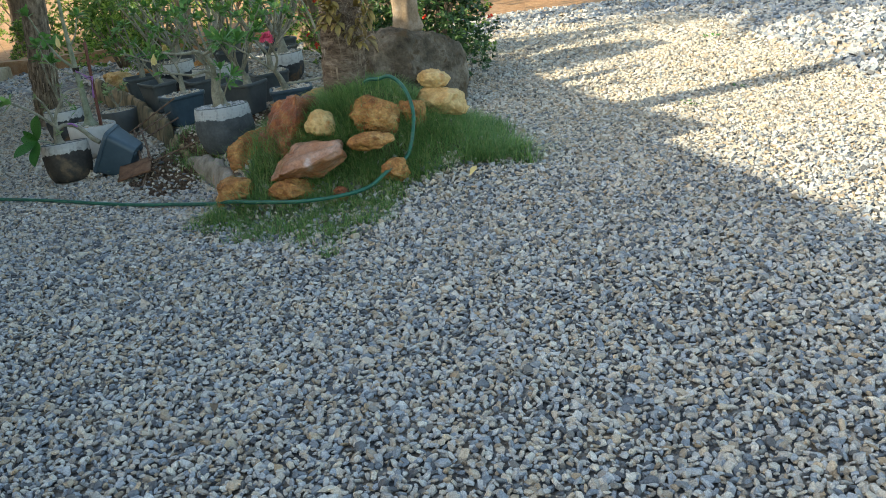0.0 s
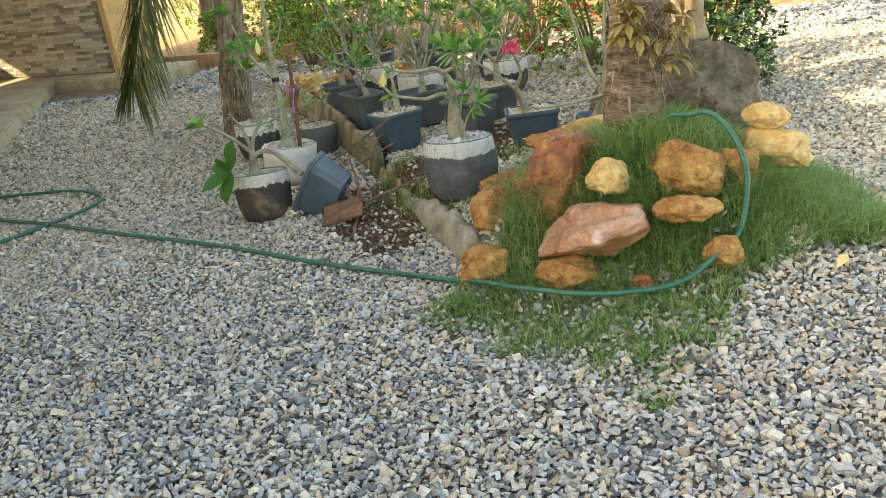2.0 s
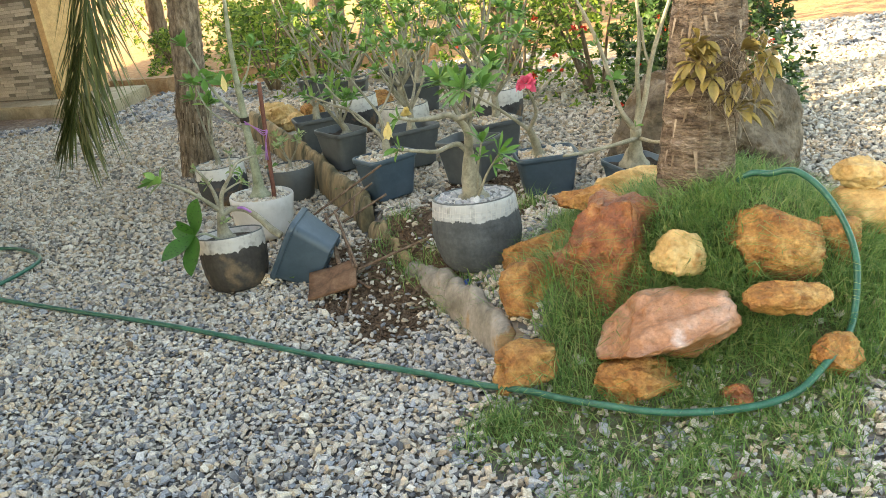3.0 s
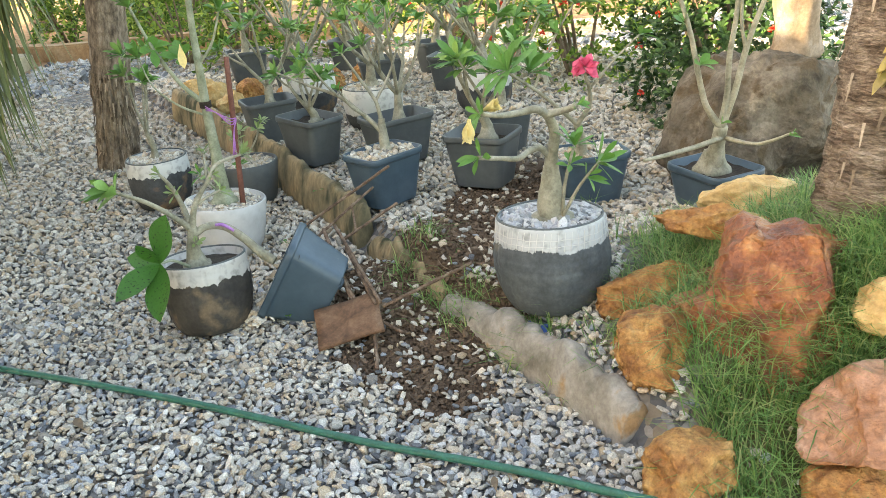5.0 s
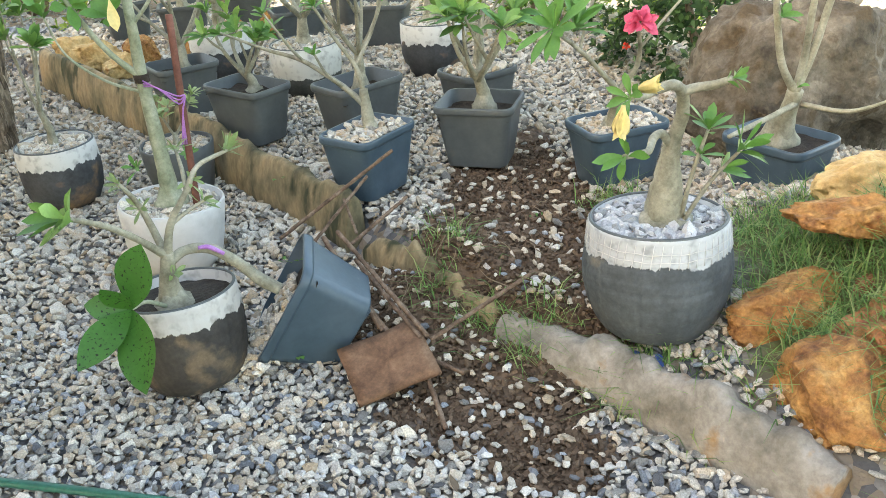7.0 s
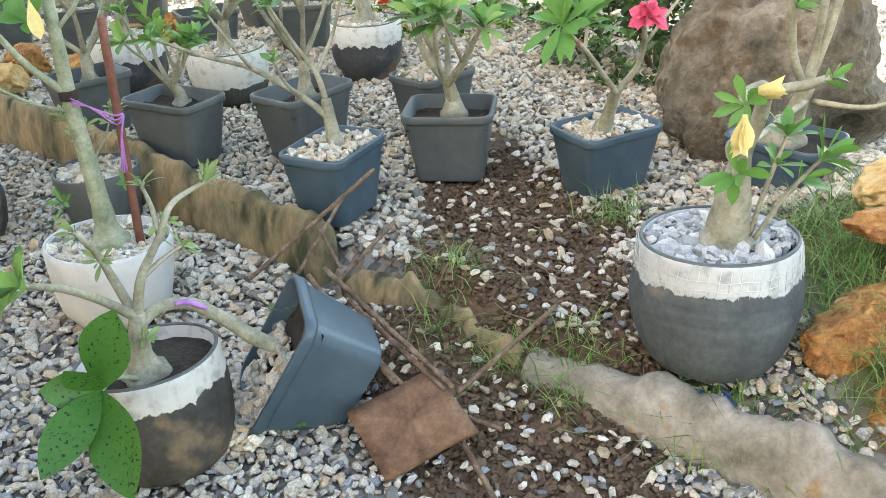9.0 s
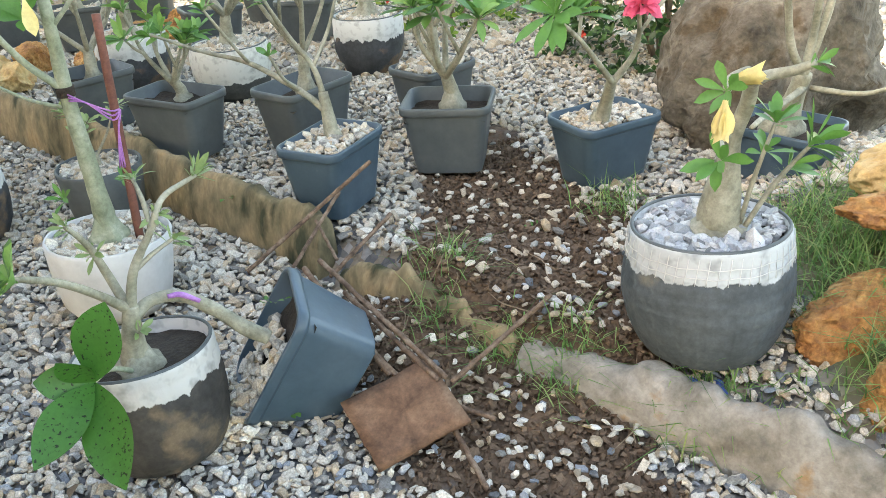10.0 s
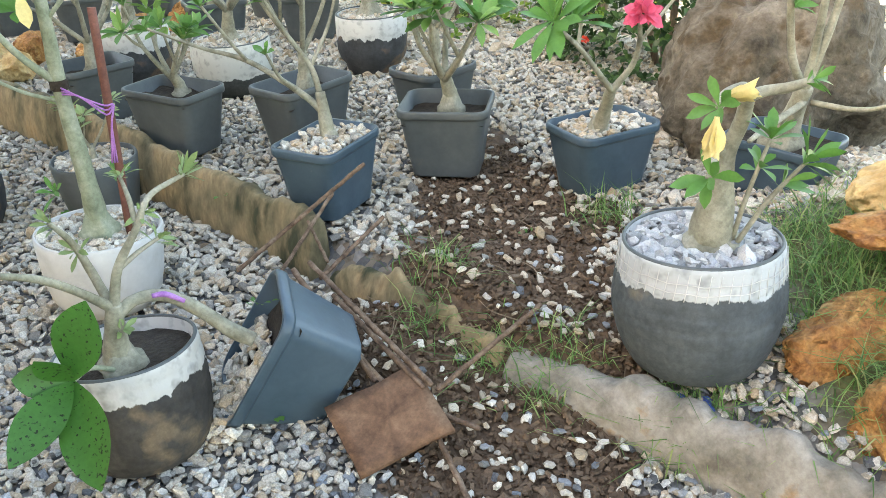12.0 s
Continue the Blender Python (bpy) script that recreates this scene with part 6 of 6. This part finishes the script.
shrub("ixora_shrub", -0.95, 10.35, 0, 0.75, 0.55, 1.35, 61, 4200, "leafy ixora shrub with red flower heads", 18)
# this ixora wears the leaf colour darkened for shade
shrub("ixora_shrub", -0.18, 8.80, 0.02, 0.70, 0.60, 1.35, 62, 9000, "leafy ixora shrub behind the boulder with red flowers, leaves coloured as in shade", 6, M_LEAF_SHADE)
shrub("ixora_shrub", 0.02, 10.2, 0, 0.55, 0.5, 1.3, 63, 2600, "leafy ixora shrub with red flower heads at the yard", 16)
shrub("ixora_shrub", -1.75, 11.9, 0, 0.7, 0.5, 1.3, 64, 2600, "sunlit leafy shrub with red flowers", 12)
for k, (x, y, rx, h) in enumerate(((-7.9, 16.3, 0.5, 0.8), (-6.9, 17.2, 0.6, 0.9), (-6.2, 15.6, 0.5, 0.7), (-3.2, 13.2, 0.8, 1.1), (-5.2, 13.4, 0.8, 1.2), (-2.0, 14.6, 0.9, 1.3), (-4.3, 12.6, 0.5, 1.0), (-8.0, 19.5, 1.2, 1.1), (-5.4, 21, 1.4, 1.3), (-1.2, 20, 1.6, 1.5), (-11, 22, 1.5, 1.3))):
    shrub("shrub", x, y, 0, rx, 0.7, h, 70 + k, 1500, "light green leafy shrub at the back of the yard", 0, None, 0.11, 0.04)


def tree(x, y, r, h, seed, crown=2.0):
    rng = random.Random(seed)
    t = thing("tree", pose(x, y, 0), "tree with a rough brown trunk behind the yard", "tree", "trees behind the yard")
    bm = bmesh.new()
    tube(bm, [(0, 0, -0.1), (0.02, 0, 0.3), (0.08 * rng.uniform(-1, 1), 0.05, h * 0.5), (0.15 * rng.uniform(-1, 1), 0.1, h)], [r * 1.35, r, r * 0.8, r * 0.5], 20, 8, 0.25)
    part("trunk", bm, M_WOOD, t)
    ends = []
    for k in range(7):
        a = k * 0.9 + rng.random()
        e = Vector((math.cos(a) * crown * rng.uniform(0.5, 0.9), math.sin(a) * crown * rng.uniform(0.5, 0.9), h + rng.uniform(0.2, 1.4)))
        bm = bmesh.new()
        tube(bm, [(0, 0, h * 0.8), (e.x * 0.5, e.y * 0.5, h + 0.3 * e.z - 0.3 * h), tuple(e)], [r * 0.4, r * 0.25, r * 0.08], 8, 4, 0.1)
        part("limb", bm, M_WOOD, t)
        ends.append(e)
    bm = bmesh.new()
    for _ in range(170):
        e = rng.choice(ends)
        c = e * rng.uniform(0.6, 1.0) + Vector((rng.gauss(0, 0.4), rng.gauss(0, 0.4), rng.gauss(0.2, 0.35)))
        c.z = max(c.z, h * 0.75)
        rosette(bm, c, (rng.uniform(-1, 1), rng.uniform(-1, 1), 0.6), rng, 7, 0.22, 0.09, n=3)
    part("crown", bm, M_LEAF_BG, t)


for k, (x, y, r, h) in enumerate(((-1.95, 12.2, 0.16, 3.2), (-3.3, 16.8, 0.17, 3.3), (-6.3, 17.6, 0.2, 3.4), (-4.9, 15.8, 0.13, 3.2), (-0.9, 17.5, 0.17, 3.4), (-9.3, 18.5, 0.18, 3.4), (1.2, 22, 0.22, 3.6), (-7.4, 23, 0.22, 3.6), (5.0, 24, 0.25, 3.8))):
    tree(x, y, r, h, 90 + k)

# earth verge along the far side of the drive
verge = part("earth_verge", prism([(0.6, 17.6), (24, 15.5), (24, 17.5), (0.6, 18.6)], -0.1, 0.22, 0.05), M_DIRTCURB, smooth=False)
tagged(verge, "low bank of red-brown earth along the drive", "verge", kind="structure")


# ---- stone strips of the house wall ----
def wall_strips():
    rng = random.Random(4)
    kinds = []
    for le in (0.16, 0.24, 0.32, 0.42):
        for dp in (0.012, 0.022):
            bm = box_bm(0, le - 0.004, -dp, 0.004, 0, 0.046, 0.003)
            me = bpy.data.meshes.new("stone_strip")
            bm.to_mesh(me)
            bm.free()
            me.materials.append(M_TILE)
            kinds.append((le, me))
    length = (WALL_B - WALL_A).length
    for row in range(28):
        x = length - rng.uniform(0, 0.2)
        while x > length - 3.3:
            le, me = rng.choice(kinds)
            x -= le
            ob = new("stone_strip", me)
            ob.parent = wall
            ob.matrix_basis = Matrix.Translation((x, 0, 0.02 + row * 0.05))


wall_strips()


# ---- single stones lying nearest the walked line ----
def loose_stones():
    rng = random.Random(15)
    kinds = []
    for k in range(14):
        bm = bmesh.new()
        bmesh.ops.create_icosphere(bm, subdivisions=1, radius=0.0175)
        sx, sy, sz = rng.uniform(0.8, 1.15), rng.uniform(0.55, 0.8), rng.uniform(0.35, 0.55)
        for v in bm.verts:
            f = rng.uniform(0.72, 1.2)
            v.co = Vector((v.co.x * sx * f, v.co.y * sy * f, v.co.z * sz * f))
        me = bpy.data.meshes.new("stone")
        bm.to_mesh(me)
        bm.free()
        me.materials.append(M_STONE_OBJ)
        kinds.append(me)
    ground = bpy.data.objects["ground"]
    n = 0
    while n < 300:
        x, y = rng.uniform(-3.3, -1.75), rng.uniform(5.35, 6.5)
        side = float(curb_side(np.array([x]), np.array([y]))[0])
        if abs(side) < 0.07 or math.hypot(x + 3.08, y - 6.48) < 0.21 or math.hypot(x + 1.61, y - 6.2) < 0.23 or (-2.95 < x < -2.2 and y > 6.02):
            continue
        ob = new("stone", rng.choice(kinds))
        ob.parent = ground
        ob.matrix_basis = pose(x, y, land1(x, y) + 0.010, rng.uniform(-25, 25), rng.uniform(-25, 25), rng.uniform(0, 360))
        n += 1


loose_stones()


# ---- twigs, weeds and clover on the dug soil ----
def twigs():
    rng = random.Random(33)
    for k in range(26):
        x, y = rng.uniform(-2.35, -1.65), rng.uniform(5.95, 7.2)
        z = land1(x, y) + 0.012
        a, le = rng.uniform(0, 6.28), rng.uniform(0.06, 0.22)
        bm = bmesh.new()
        pts = []
        for j in range(5):
            s = j / 4 - 0.5
            px2, py2 = x + le * s * math.cos(a) + rng.uniform(-0.012, 0.012), y + le * s * math.sin(a) + rng.uniform(-0.012, 0.012)
            pts.append((px2 - x, py2 - y, land1(px2, py2) + 0.012 - z + rng.uniform(0, 0.008)))
        tube(bm, pts, [0.0022, 0.002, 0.0018, 0.0015, 0.001], 5, 4)
        ob = part("twig", bm, M_FIBRE)
        ob.matrix_world = Matrix.Translation((x, y, z))
        tagged(ob, "thin dry root or twig lying on dug soil", "twig", "twigs on the soil")
    for k, (x, y, z, r) in enumerate(((-2.70, 6.46, 0.05, 0.05), (-2.68, 6.60, 0.30, 0.03), (-3.32, 8.0, 0.02, 0.07), (-2.72, 7.75, 0.16, 0.06), (-1.75, 7.0, 0.14, 0.04), (1.9, 6.6, 0.0, 0.09), (2.4, 7.0, 0.0, 0.06), (-1.55, 4.1, 0.0, 0.03), (2.9, 9.6, 0.0, 0.10))):
        t = thing("weed", pose(x, y, z), "small green weed growing between stones", "weed", "weeds")
        for q in range(9):
            bm = bmesh.new()
            a = rng.uniform(0, 6.28)
            o = Vector((math.cos(a), math.sin(a), 0)) * r * rng.uniform(0.2, 1)
            leaf(bm, o, (math.cos(a), math.sin(a), rng.uniform(0.3, 1.5)), r * 0.7, r * 0.35, 0.3, 0.3, n=3)
            part("leaf", bm, M_LEAF, t)


twigs()
